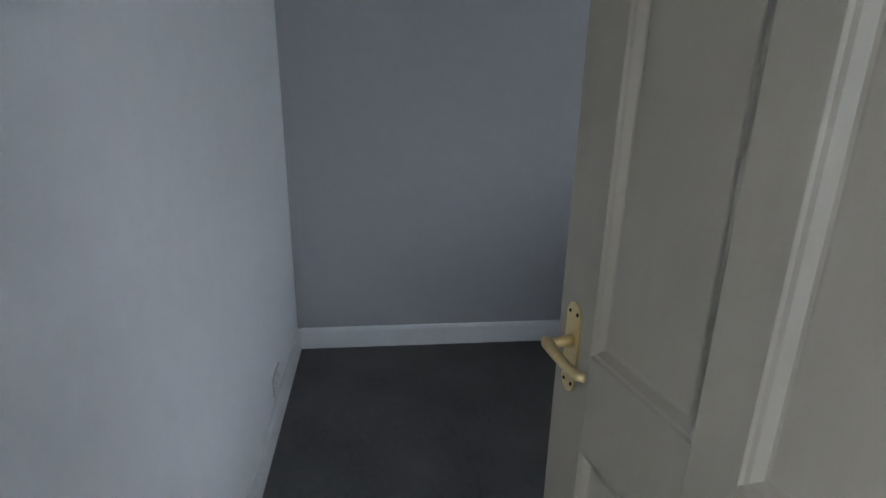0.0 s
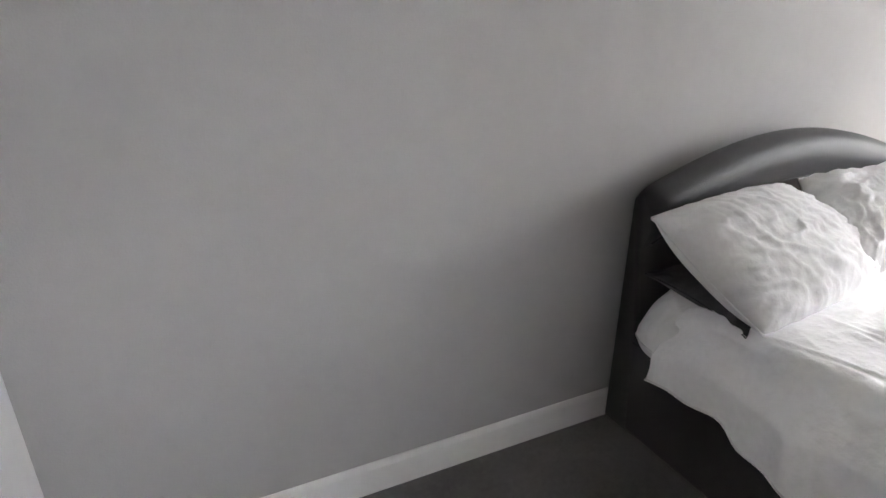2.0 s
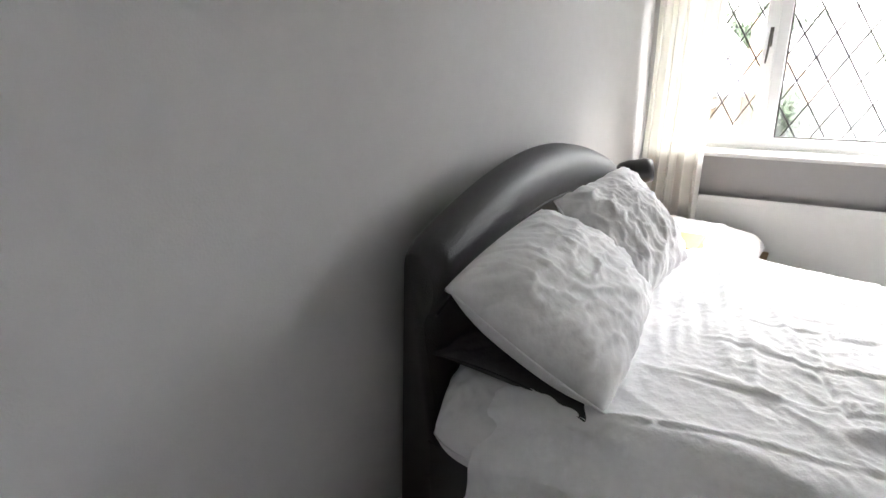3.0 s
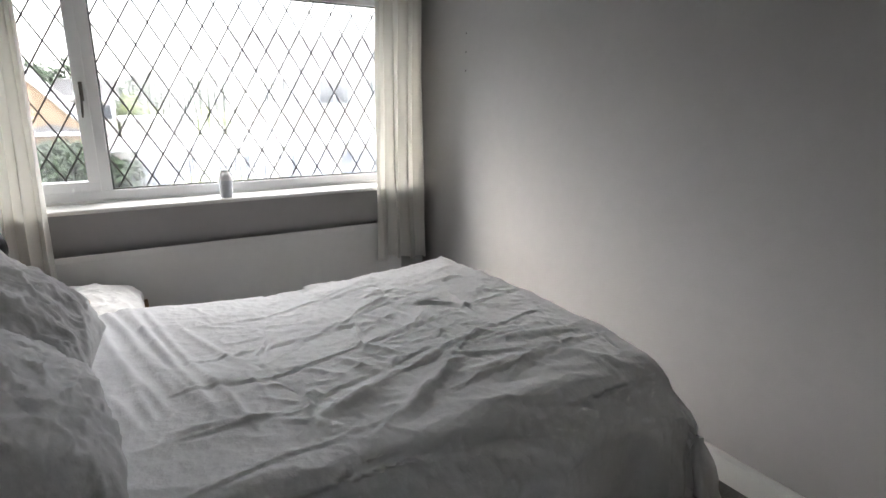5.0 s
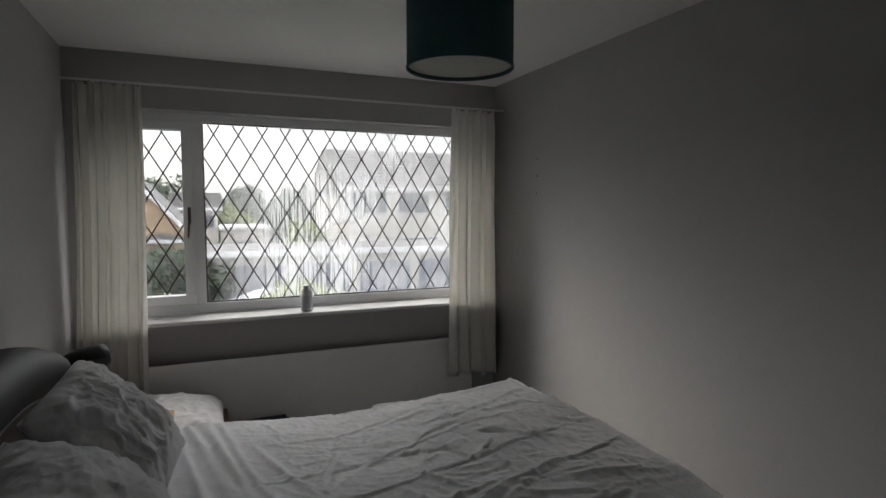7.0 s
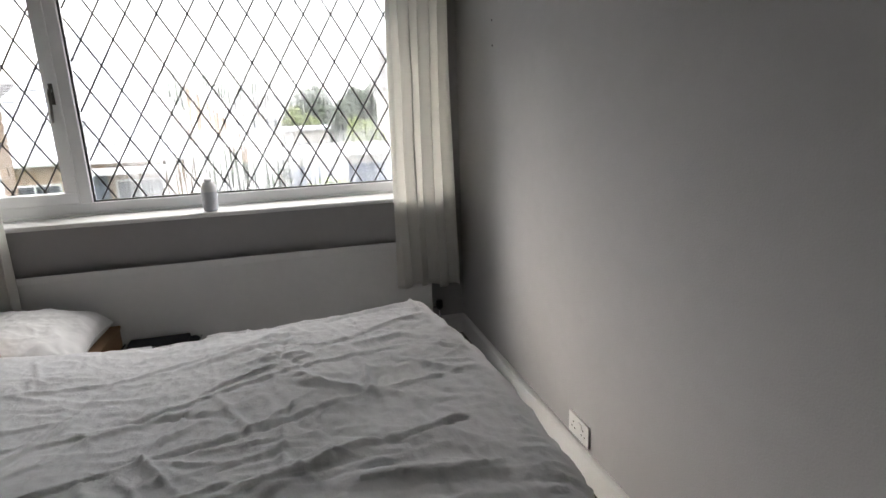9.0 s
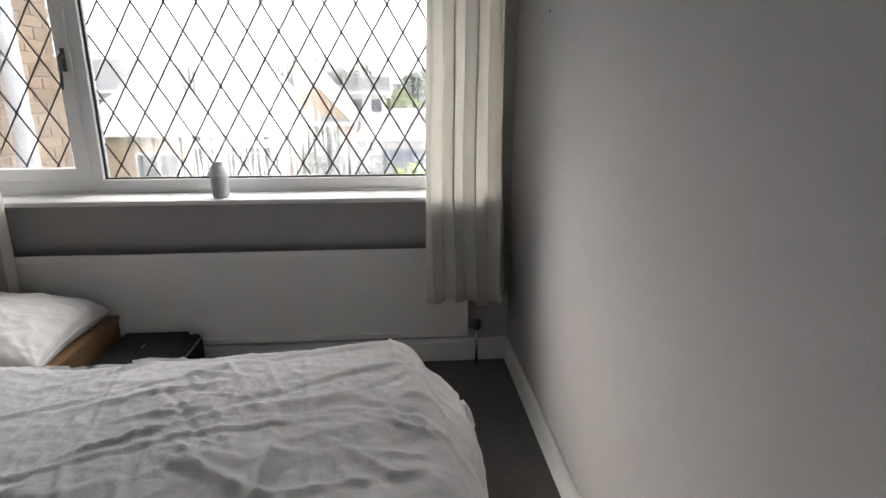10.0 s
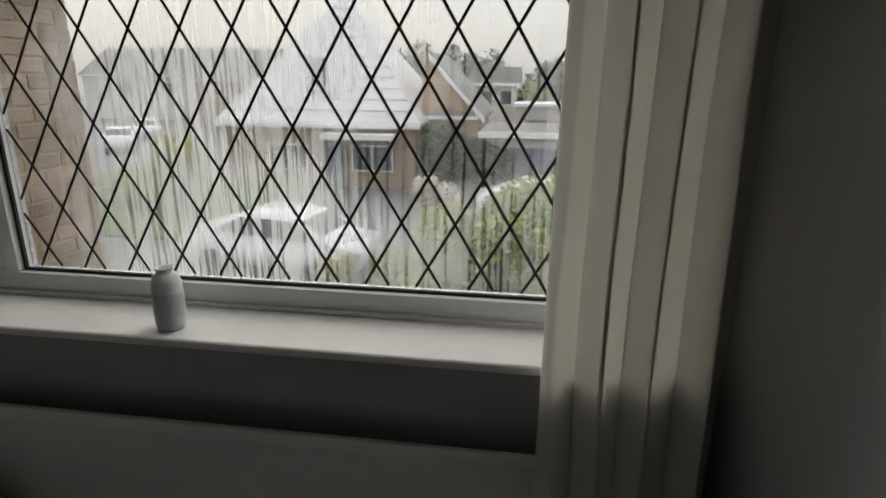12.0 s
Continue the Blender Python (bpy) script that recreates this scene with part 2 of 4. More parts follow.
def lathe(profile, steps=32, bm=None, m=None, caps=True):
    """Turns (radius, height) pairs round z."""
    bm = bm or bmesh.new()
    rings = []
    for r, z in profile:
        rings.append([bm.verts.new((r * math.cos(2 * math.pi * k / steps), r * math.sin(2 * math.pi * k / steps), z)) for k in range(steps)])
    for p, q in zip(rings, rings[1:]):
        for k in range(steps):
            bm.faces.new((p[k], p[(k + 1) % steps], q[(k + 1) % steps], q[k]))
    if caps and profile[0][0] > 1e-5:
        bm.faces.new(rings[0][::-1])
    if caps and profile[-1][0] > 1e-5:
        bm.faces.new(rings[-1])
    if m:
        bmesh.ops.transform(bm, matrix=m, verts=[v for r in rings for v in r])
    return bm


def tube(path, radius, steps=10, bm=None):
    bm = bm or bmesh.new()
    pts = [Vector(p) for p in path]
    rings = []
    for i, p in enumerate(pts):
        d = (pts[min(i + 1, len(pts) - 1)] - pts[max(i - 1, 0)]).normalized()
        u = d.orthogonal().normalized() if not rings else (u - d * u.dot(d)).normalized()
        w = d.cross(u)
        r = radius[i] if isinstance(radius, (list, tuple)) else radius
        rings.append([bm.verts.new(p + (u * math.cos(2 * math.pi * k / steps) + w * math.sin(2 * math.pi * k / steps)) * r) for k in range(steps)])
    for p, q in zip(rings, rings[1:]):
        for k in range(steps):
            bm.faces.new((p[k], p[(k + 1) % steps], q[(k + 1) % steps], q[k]))
    bm.faces.new(rings[0][::-1])
    bm.faces.new(rings[-1])
    return bm


def prism(outline, depth, axis="y"):
    """Extrudes an outline of (a, b) pairs. axis y: a is x, b is z; axis x: a is y, b is z."""
    bm = bmesh.new()
    put = (lambda a, b, d: (a, d, b)) if axis == "y" else (lambda a, b, d: (d, a, b))
    p = [bm.verts.new(put(a, b, depth[0])) for a, b in outline]
    q = [bm.verts.new(put(a, b, depth[1])) for a, b in outline]
    n = len(outline)
    for k in range(n):
        bm.faces.new((p[k], p[(k + 1) % n], q[(k + 1) % n], q[k]))
    bm.faces.new(p[::-1])
    bm.faces.new(q)
    return bm


def smooth_step(a, b, x):
    t = max(0.0, min(1.0, (x - a) / (b - a)))
    return t * t * (3 - 2 * t)


# ---- the room ----
WX, EX, SY, NY, CZ = -0.45, 4.0, -0.36, 2.27, 2.4
WIN_Y0, WIN_Y1, WIN_Z0, WIN_Z1 = -0.24, 2.19, 0.862, 2.10
DOOR_X0, DOOR_X1, DOOR_Z = -0.28, 0.515, 2.0


def structure(name, bm, mat, label="", smooth=False):
    return part(name, bm, mat, None, label, smooth, "structure")


structure("floor", solid((WX - 1.2, SY - 1.7, -0.12), (EX + 0.27, NY + 0.1, 0)), CARPET, "charcoal grey short pile carpet, faintly trodden")
structure("ceiling", solid((WX - 1.2, SY - 1.7, CZ), (EX + 0.27, NY + 0.1, CZ + 0.1)), CEILING, "plain white painted ceiling")
structure("wall_north", solid((WX - 0.1, NY, 0), (EX + 0.27, NY + 0.1, CZ)), GREY_PAINT, "mid grey painted wall behind the bed")
structure("wall_west", solid((WX - 0.1, SY, 0), (WX, NY, CZ)), WHITE_PAINT, "white painted wall beside the door")
bm = solid((WX - 0.1, SY - 0.1, 0), (DOOR_X0, SY, CZ))
box(bm, (DOOR_X0, SY - 0.1, DOOR_Z), (DOOR_X1, SY, CZ))
box(bm, (DOOR_X1, SY - 0.1, 0), (EX + 0.27, SY, CZ))
structure("wall_south", bm, GREY_PAINT, "grey painted wall with the doorway")
bm = solid((EX, SY, 0), (EX + 0.27, NY, WIN_Z0))
box(bm, (EX, SY, WIN_Z1), (EX + 0.27, NY, CZ))
box(bm, (EX, SY, WIN_Z0), (EX + 0.27, WIN_Y0, WIN_Z1))
box(bm, (EX, WIN_Y1, WIN_Z0), (EX + 0.27, NY, WIN_Z1))
structure("wall_east", bm, GREY_PAINT, "grey painted wall under and over the window")
bm = solid((WX - 0.6, SY - 1.5, 0), (1.9, SY - 1.4, CZ))
box(bm, (WX - 0.7, SY - 1.5, 0), (WX - 0.6, SY - 0.1, CZ))
box(bm, (1.9, SY - 1.5, 0), (2.0, SY - 0.1, CZ))
structure("wall_landing", bm, WHITE_PAINT, "plain landing walls outside the door")

SKIRT = [(0, 0), (0.016, 0), (0.016, 0.1), (0.012, 0.112), (0.006, 0.12), (0, 0.12)]


def skirting(p, q, inward):
    """A length of skirting board from p to q (x, y) with its back on the wall; inward is the side of the room."""
    bm = bmesh.new()
    rows = [[bm.verts.new((e[0] + inward[0] * d, e[1] + inward[1] * d, z)) for d, z in SKIRT] for e in (p, q)]
    n = len(SKIRT)
    for k in range(n):
        bm.faces.new((rows[0][k], rows[0][(k + 1) % n], rows[1][(k + 1) % n], rows[1][k]))
    bm.faces.new(rows[0][::-1])
    bm.faces.new(rows[1])
    structure("baseboard", bm, GLOSS, "white gloss skirting board along the carpet")


skirting((WX + 0.016, NY), (EX - 0.016, NY), (0, -1))
skirting((WX, SY), (WX, NY), (1, 0))
skirting((EX, SY), (EX, NY), (-1, 0))
skirting((DOOR_X1 + 0.07, SY), (EX - 0.016, SY), (0, 1))

# door frame
bm = solid((DOOR_X0 - 0.0, SY - 0.1, 0), (DOOR_X0 + 0.025, SY, DOOR_Z), 0.002)
box(bm, (DOOR_X1 - 0.0, SY - 0.1, 0), (DOOR_X1 + 0.025, SY - 0.002, DOOR_Z), 0.002)
box(bm, (DOOR_X0, SY - 0.1, DOOR_Z - 0.02), (DOOR_X1, SY, DOOR_Z + 0.002), 0.002)
box(bm, (DOOR_X1 + 0.01, SY, 0), (DOOR_X1 + 0.07, SY + 0.016, DOOR_Z + 0.06), 0.005)
box(bm, (DOOR_X0 - 0.06, SY, 0), (DOOR_X0 + 0.005, SY + 0.016, DOOR_Z + 0.06), 0.005)
box(bm, (DOOR_X0 + 0.005, SY, DOOR_Z - 0.005), (DOOR_X1 + 0.01, SY + 0.016, DOOR_Z + 0.06), 0.005)
structure("door_frame", bm, GLOSS, "white gloss door lining and architrave")

# door leaf: along local +x from the free edge to the hinge, its room face towards local -y
LEAF_A, LEAF_B = Vector((0.350, 0.395)), Vector((0.510, -0.335))
leaf_len = (LEAF_B - LEAF_A).length
door = thing("door_1", "cream painted four panel door standing open with a brass lever", "door", (*LEAF_A, 0.008),
             math.degrees(math.atan2(LEAF_B.y - LEAF_A.y, LEAF_B.x - LEAF_A.x)))
door["kind"] = "structure"
part("door_core", solid((0.005, 0.0145, 0.005), (leaf_len - 0.005, 0.0235, 1.965)), DOOR_SHADED, door)
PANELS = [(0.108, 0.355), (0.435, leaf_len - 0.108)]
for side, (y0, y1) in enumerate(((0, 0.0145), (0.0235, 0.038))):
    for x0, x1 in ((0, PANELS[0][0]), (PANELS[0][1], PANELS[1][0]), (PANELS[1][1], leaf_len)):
        part("stile", solid((x0, y0, 0), (x1, y1, 1.97), 0.0015), DOOR_SHADED, door)
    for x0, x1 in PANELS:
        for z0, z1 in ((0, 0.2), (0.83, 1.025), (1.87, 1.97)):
            part("rail", solid((x0 + 0.0005, y0, z0), (x1 - 0.0005, y1, z1), 0.001), DOOR_SHADED, door)
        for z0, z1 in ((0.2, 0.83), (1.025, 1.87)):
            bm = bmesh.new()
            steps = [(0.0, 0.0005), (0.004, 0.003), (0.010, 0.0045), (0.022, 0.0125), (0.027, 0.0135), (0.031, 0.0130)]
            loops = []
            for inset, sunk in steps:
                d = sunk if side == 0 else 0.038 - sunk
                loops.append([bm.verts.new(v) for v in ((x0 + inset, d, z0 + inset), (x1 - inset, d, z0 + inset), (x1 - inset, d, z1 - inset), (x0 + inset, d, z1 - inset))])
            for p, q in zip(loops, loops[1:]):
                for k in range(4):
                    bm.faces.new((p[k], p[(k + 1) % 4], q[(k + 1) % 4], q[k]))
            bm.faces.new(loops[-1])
            part("panel", bm, DOOR_SHADED, door)


def lever_handle(parent, y, side):
    h = new("door_handle")
    h.parent = parent
    tagged(h, "worn brass lever handle on a long back plate")
    bm = prism([(0.030, 0.945), (0.030, 1.085), (0.038, 1.100), (0.052, 1.106), (0.066, 1.100), (0.074, 1.085), (0.074, 0.945), (0.066, 0.930), (0.052, 0.924), (0.038, 0.930)], (y - 0.005 * side, y))
    part("back_plate", bm, BRASS, h)
    part("spindle", tube([(0.052, y, 1.03), (0.052, y - side * 0.022, 1.03), (0.052, y - side * 0.05, 1.03)], [0.013, 0.010, 0.009], 14), BRASS, h, smooth=True)
    part("lever", tube([(0.046, y - side * 0.052, 1.034), (0.056, y - side * 0.056, 1.034), (0.085, y - side * 0.056, 1.028), (0.12, y - side * 0.052, 1.02), (0.145, y - side * 0.046, 1.017), (0.158, y - side * 0.040, 1.018)],
                      [0.010, 0.012, 0.010, 0.009, 0.010, 0.008], 12), BRASS, h, smooth=True)
    for sx, sz in ((0.040, 1.085), (0.064, 1.085), (0.040, 0.945), (0.064, 0.945)):
        part("screw", lathe([(0.0038, 0), (0.003, 0.0015), (0.0, 0.002)], 10, m=Matrix.Translation((sx, y - side * 0.005, sz)) @ pose(0, 0, 0, 90 * side, 0, 0)), DARK_VOID, h)


lever_handle(door, 0.0, 1)
lever_handle(door, 0.038, -1)

# window
PZ0, PZ1 = 0.955, 2.045
frame_x0, frame_x1 = 4.10, 4.17
win = thing("window_1", "white plastic framed window with leaded diamond panes, misted in part", "window", (0, 0, 0))
win["kind"] = "structure"
bm = solid((frame_x0, WIN_Y0, WIN_Z0 + 0.026), (frame_x1, WIN_Y1, 0.950), 0.004)
box(bm, (frame_x0, WIN_Y0, 2.052), (frame_x1, WIN_Y1, WIN_Z1 + 0.0), 0.004)
box(bm, (frame_x0, WIN_Y0, 0.95), (frame_x1, -0.19, 2.052), 0.004)
box(bm, (frame_x0, 2.150, 0.95), (frame_x1, WIN_Y1, 2.052), 0.004)
box(bm, (frame_x0, 1.585, 0.95), (frame_x1, 1.645, 2.052), 0.004)
part("window_frame", bm, UPVC, win)
bm = solid((frame_x0 - 0.012, 1.640, 0.948), (frame_x1 - 0.01, 2.155, 1.006), 0.005)
box(bm, (frame_x0 - 0.012, 1.640, 1.996), (frame_x1 - 0.01, 2.155, 2.05), 0.005)
box(bm, (frame_x0 - 0.0121, 1.640, 1.006), (frame_x1 - 0.01, 1.700, 1.996), 0.004)
box(bm, (frame_x0 - 0.0121, 2.125, 1.006), (frame_x1 - 0.01, 2.155, 1.996), 0.004)
part("casement", bm, UPVC, win, "opening casement of the window, shut")
bm = solid((frame_x0 + 0.02, -0.19, 0.950), (frame_x0 + 0.03, 1.585, 0.9585), 0.001)
box(bm, (frame_x0 + 0.02, -0.19, 2.044), (frame_x0 + 0.03, 1.585, 2.052), 0.001)
box(bm, (frame_x0 + 0.02, 1.576, 0.9585), (frame_x0 + 0.03, 1.585, 2.044), 0.001)
part("glazing_gasket", bm, LEAD, win)
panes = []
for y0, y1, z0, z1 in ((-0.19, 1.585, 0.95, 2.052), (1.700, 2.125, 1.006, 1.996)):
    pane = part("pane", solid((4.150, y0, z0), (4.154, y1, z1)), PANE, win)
    # daylight still enters the room undimmed
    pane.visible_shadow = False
sill = part("window_sill", solid((3.878, WIN_Y0 - 0.03, 0.862), (4.105, WIN_Y1 + 0.02, 0.886), 0.009, 3), GLOSS, win, "deep white gloss window board")
bm = solid((4.085, WIN_Y0 + 0.005, 0.886), (4.105, WIN_Y1 - 0.005, 0.898), 0.002)
part("sill_bead", bm, GLOSS, win)
LEAD_W, LEAD_H, AY, AZ = 0.1435, 0.243, 1.518, 1.988


def lead_net(y0, y1, z0, z1):
    """Strips of lead crossing in diamonds, clipped to the pane; each strip is one piece."""
    k = LEAD_H / LEAD_W
    strips = []
    for slope in (k, -k):
        ref = AZ - slope * AY
        for j in range(-40, 60):
            c = ref + j * LEAD_H
            ys = sorted(((z0 - c) / slope, (z1 - c) / slope))
            a, b = max(y0, ys[0]), min(y1, ys[1])
            if b - a > 0.004:
                strips.append(((a, slope * a + c), (b, slope * b + c)))
    return strips


for y0, y1, z0, z1 in ((-0.19, 1.577, 0.958, 2.044), (1.701, 2.124, 1.007, 1.995)):
    for n, ((ya, za), (yb, zb)) in enumerate(lead_net(y0, y1, z0, z1)):
        d = Vector((0, yb - ya, zb - za)).normalized()
        w = Vector((0, -d.z, d.y)) * 0.0042
        bm = bmesh.new()
        p, q = Vector((4.1493, ya, za)), Vector((4.1493, yb, zb))
        out = Vector((-0.0016 - 0.0006 * (n % 2), 0, 0))
        ring = [[bm.verts.new(v) for v in (e + w, e + w * 0.5 + out, e - w * 0.5 + out, e - w)] for e in (p, q)]
        for k in range(4):
            bm.faces.new((ring[0][k], ring[0][(k + 1) % 4], ring[1][(k + 1) % 4], ring[1][k]))
        part("lead_strip", bm, LEAD, win)

handle = new("window_handle")
handle.parent = win
tagged(handle, "dark metal casement handle")
part("handle_plate", solid((4.078, 1.658, 1.44), (4.088, 1.676, 1.54), 0.003), HANDLE_GREY, handle)
part("handle_lever", tube([(4.080, 1.667, 1.505), (4.060, 1.667, 1.508), (4.050, 1.668, 1.49), (4.054, 1.670, 1.44), (4.052, 1.673, 1.39), (4.056, 1.676, 1.355)], [0.008, 0.008, 0.007, 0.006, 0.0065, 0.004], 10), HANDLE_GREY, handle, smooth=True)


def curtain(name, label, top, foot, z0, z1, folds, x, seed, inner):
    """A hanging curtain gathered at its head: deep folds that lap over one another. top and foot: its span in y; inner: +1 when the open edge is the one with the greater y."""
    th = thing(name, label, "curtain", (x, 0, 0), group="curtains at the window")
    bm = bmesh.new()
    nu, nv = folds * 26, 44
    rnd = random.Random(seed)
    width = [rnd.uniform(0.5, 1.7) for _ in range(folds)]
    total = sum(width)
    starts = [sum(width[:k]) / total for k in range(folds + 1)]
    amp = [rnd.uniform(0.75, 1.25) for _ in range(folds + 1)]
    lap = [0.0] + [rnd.uniform(0.04, 0.17) for _ in range(folds)]
    grid = []
    for j in range(nv + 1):
        v = j / nv
        head = smooth_step(0.93, 0.985, v)
        row = []
        for i in range(nu + 1):
            f = i / nu * folds
            k = min(folds - 1, int(f))
            w = f - k
            base = starts[k] + (starts[k + 1] - starts[k]) * w
            am = (1 - w) * amp[k] + w * amp[k + 1]
            lp = (1 - w) * lap[k] + w * lap[k + 1]
            drift = 0.42 * noise.noise(Vector((f * 0.6, v * 1.9, seed)))
            ang = 2 * math.pi * (f + drift * (1 - v))
            depth = 0.031 * am * (1 - 0.55 * head) * (0.8 + 0.3 * (1 - v))
            xx = -depth * math.sin(ang) + 0.010 * noise.noise(Vector((f * 2.2, v * 3.0, seed + 5)))
            xx += head * 0.006 * math.sin(ang * 3 + seed)
            xx += 0.125 * smooth_step(0.90, 1.0, base) * (1 if inner > 0 else 0)
            u = base + lp * (starts[k + 1] - starts[k]) * math.sin(2 * ang) * (1 - 0.8 * head)
            a, b = top[0] + (foot[0] - top[0]) * (1 - v) ** 1.3, top[1] + (foot[1] - top[1]) * (1 - v) ** 1.3
            if inner > 0:
                u = 1 - u
            yy = a + (b - a) * u + 0.006 * math.sin(4 * v + seed)
            zz = z0 + (z1 - z0) * v
            if j == 0:
                zz += 0.010 * math.sin(ang + 1) + 0.012 * math.sin(base * 7 + seed)
            if j == nv:
                zz += 0.010 * math.sin(ang * 2 + seed)
            row.append(bm.verts.new((xx, yy, zz)))
        grid.append(row)
    for j in range(nv):
        for i in range(nu):
            bm.faces.new((grid[j][i], grid[j][i + 1], grid[j + 1][i + 1], grid[j + 1][i]))
    hem = [grid[1][i].co + Vector((-0.0015, 0, 0.006)) for i in range(0, nu + 1, 2)]
    cloth = part("cloth", bm, CURTAIN, th, smooth=True)
    so = cloth.modifiers.new("hem", "SOLIDIFY")
    so.thickness = 0.0015
    part("hem_stitching", tube(hem, 0.0012, 5), CURTAIN, th, smooth=True)
    for k in range(folds):
        part("curtain_hook", tube([(0.004, top[0] + (top[1] - top[0]) * (k + 0.5) / folds, z1 - 0.03), (0.0, top[0] + (top[1] - top[0]) * (k + 0.5) / folds, z1 + 0.006)], 0.002, 6), PLASTIC, th)
    return th


curtain("curtain", "cream unlined curtain in deep folds beside the grey wall", (-0.300, 0.050), (-0.322, 0.074), 0.375, 2.19, 4, 3.845, 12, 1)
curtain("curtain", "cream unlined curtain in soft folds behind the bedside lamp", (1.885, 2.20), (1.895, 2.235), 0.36, 2.19, 5, 3.845, 8, -1)
rail = thing("curtain_rail", "white plastic curtain rail fixed above the window", "curtain rail")
part("track", solid((3.84, -0.345, 2.198), (3.852, 2.255, 2.210), 0.002), PLASTIC, rail)
for y in (-0.2, 2.1):
    part("bracket", solid((3.852, y, 2.200), (4.0, y + 0.015, 2.208), 0.002), PLASTIC, rail)

# radiator
rad = thing("radiator", "long white panel radiator under the window board", "radiator")
RY0, RY1 = -0.138, 2.02
part("front_panel", solid((3.905, RY0, 0.185), (3.925, RY1, 0.625), 0.004), GLOSS, rad)
for z0, z1 in ((0.178, 0.205), (0.598, 0.636)):
    part("rolled_edge", solid((3.892, RY0, z0), (3.9045, RY1, z1), 0.005), GLOSS, rad)
part("back_panel", solid((3.955, RY0 + 0.01, 0.19), (3.97, RY1 - 0.01, 0.575), 0.003), GLOSS, rad)
bm = bmesh.new()
for k in range(53):
    y = RY0 + 0.03 + k * 0.04
    box(bm, (3.9253, y, 0.21), (3.9547, y + 0.012, 0.56))
tagged(part("fins", bm, GLOSS, rad), kind="stuff")
part("side_cover", solid((3.915, RY0 - 0.004, 0.2), (3.965, RY0 - 0.0005, 0.615), 0.001), GLOSS, rad)
valve = new("valve")
valve.parent = rad
tagged(valve, "dark radiator valve on a copper pipe")
part("valve_body", tube([(3.94, -0.141, 0.21), (3.94, -0.19, 0.21)], 0.011, 12), CHROME, valve, smooth=True)
part("valve_cap", lathe([(0.018, 0.0), (0.021, 0.006), (0.021, 0.042), (0.016, 0.05), (0, 0.051)], 18, m=Matrix.Translation((3.94, -0.19, 0.195))), BLACK_METAL, valve)
part("pipe", tube([(3.94, -0.19, 0.2), (3.94, -0.19, 0.0)], 0.0075, 10), CHROME, valve, smooth=True)


# ---- sockets and fixings ----
def double_socket(m):
    th = new("wall_socket")
    th.matrix_world = m
    tagged(th, "white plastic double wall socket above the skirting", "socket", "double wall sockets")
    part("face_plate", solid((-0.073, 0, -0.043), (0.073, 0.009, 0.043), 0.003), PLASTIC, th)
    for x in (-0.036, 0.036):
        part("switch", solid((x - 0.022 + 0.03 * (1 if x < 0 else -1), 0.009, 0.012), (x - 0.010 + 0.03 * (1 if x < 0 else -1), 0.0125, 0.030), 0.001), PLASTIC, th)
        for dx, dz in ((0, 0.010), (-0.011, -0.012), (0.011, -0.012)):
            part("pin_hole", solid((x + dx - 0.003, 0.0088, dz - 0.003), (x + dx + 0.003, 0.0094, dz + 0.003)), DARK_VOID, th)
    return th


double_socket(pose(2.545, SY, 0.178))
double_socket(pose(WX, 1.615, 0.205, 0, 0, -90))
for z in (1.843, 1.737, 1.628):
    ob = part("wall_fixing", lathe([(0.0045, 0), (0.0045, 0.002), (0.0025, 0.0026), (0, 0.0026)], 10, m=Matrix.Translation((3.433, SY, z)) @ pose(0, 0, 0, -90, 0, 0)), DARK_VOID)
    tagged(ob, "small dark screw hole in the grey wall", "fixing", "screw holes in the wall")

# ---- the bed ----
HEAD_LO, HEAD_HI = 0.985, 1.135
SHX, SHY, SHZ, SHR, SHH = 2.06, 0.808, 1.985, 0.172, 0.25
bed = thing("bed", "unmade double bed with a charcoal leather frame and arched headboard", "bed")
BX0, BX1, BY0, BY1 = 1.46, 2.80, 0.19, 2.13
bm = solid((BX0, BY0, 0.02), (BX0 + 0.05, BY1, 0.42), 0.012)
part("side_rail", bm, LEATHER, bed)
part("side_rail", solid((BX1 - 0.05, BY0, 0.02), (BX1, BY1, 0.42), 0.012), LEATHER, bed)
part("foot_rail", solid((BX0 + 0.051, BY0, 0.02), (BX1 - 0.051, BY0 + 0.05, 0.42), 0.012), LEATHER, bed)
part("slatted_base", solid((BX0 + 0.051, BY0 + 0.051, 0.22), (BX1 - 0.051, BY1, 0.30), 0.004), LEATHER, bed)
for x in (BX0 + 0.06, BX1 - 0.12):
    for y in (BY0 + 0.06, BY1 - 0.1):
        part("foot", solid((x, y, 0), (x + 0.06, y + 0.06, 0.219), 0.004), LEATHER, bed)


def arch(x, lo, hi, cx, half):
    u = min(1.0, abs(x - cx) / half)
    return lo + (hi - lo) * (math.cos(u * math.pi / 2) ** 0.9 if u < 1 else 0)


HCX, HHALF = 2.16, 0.705


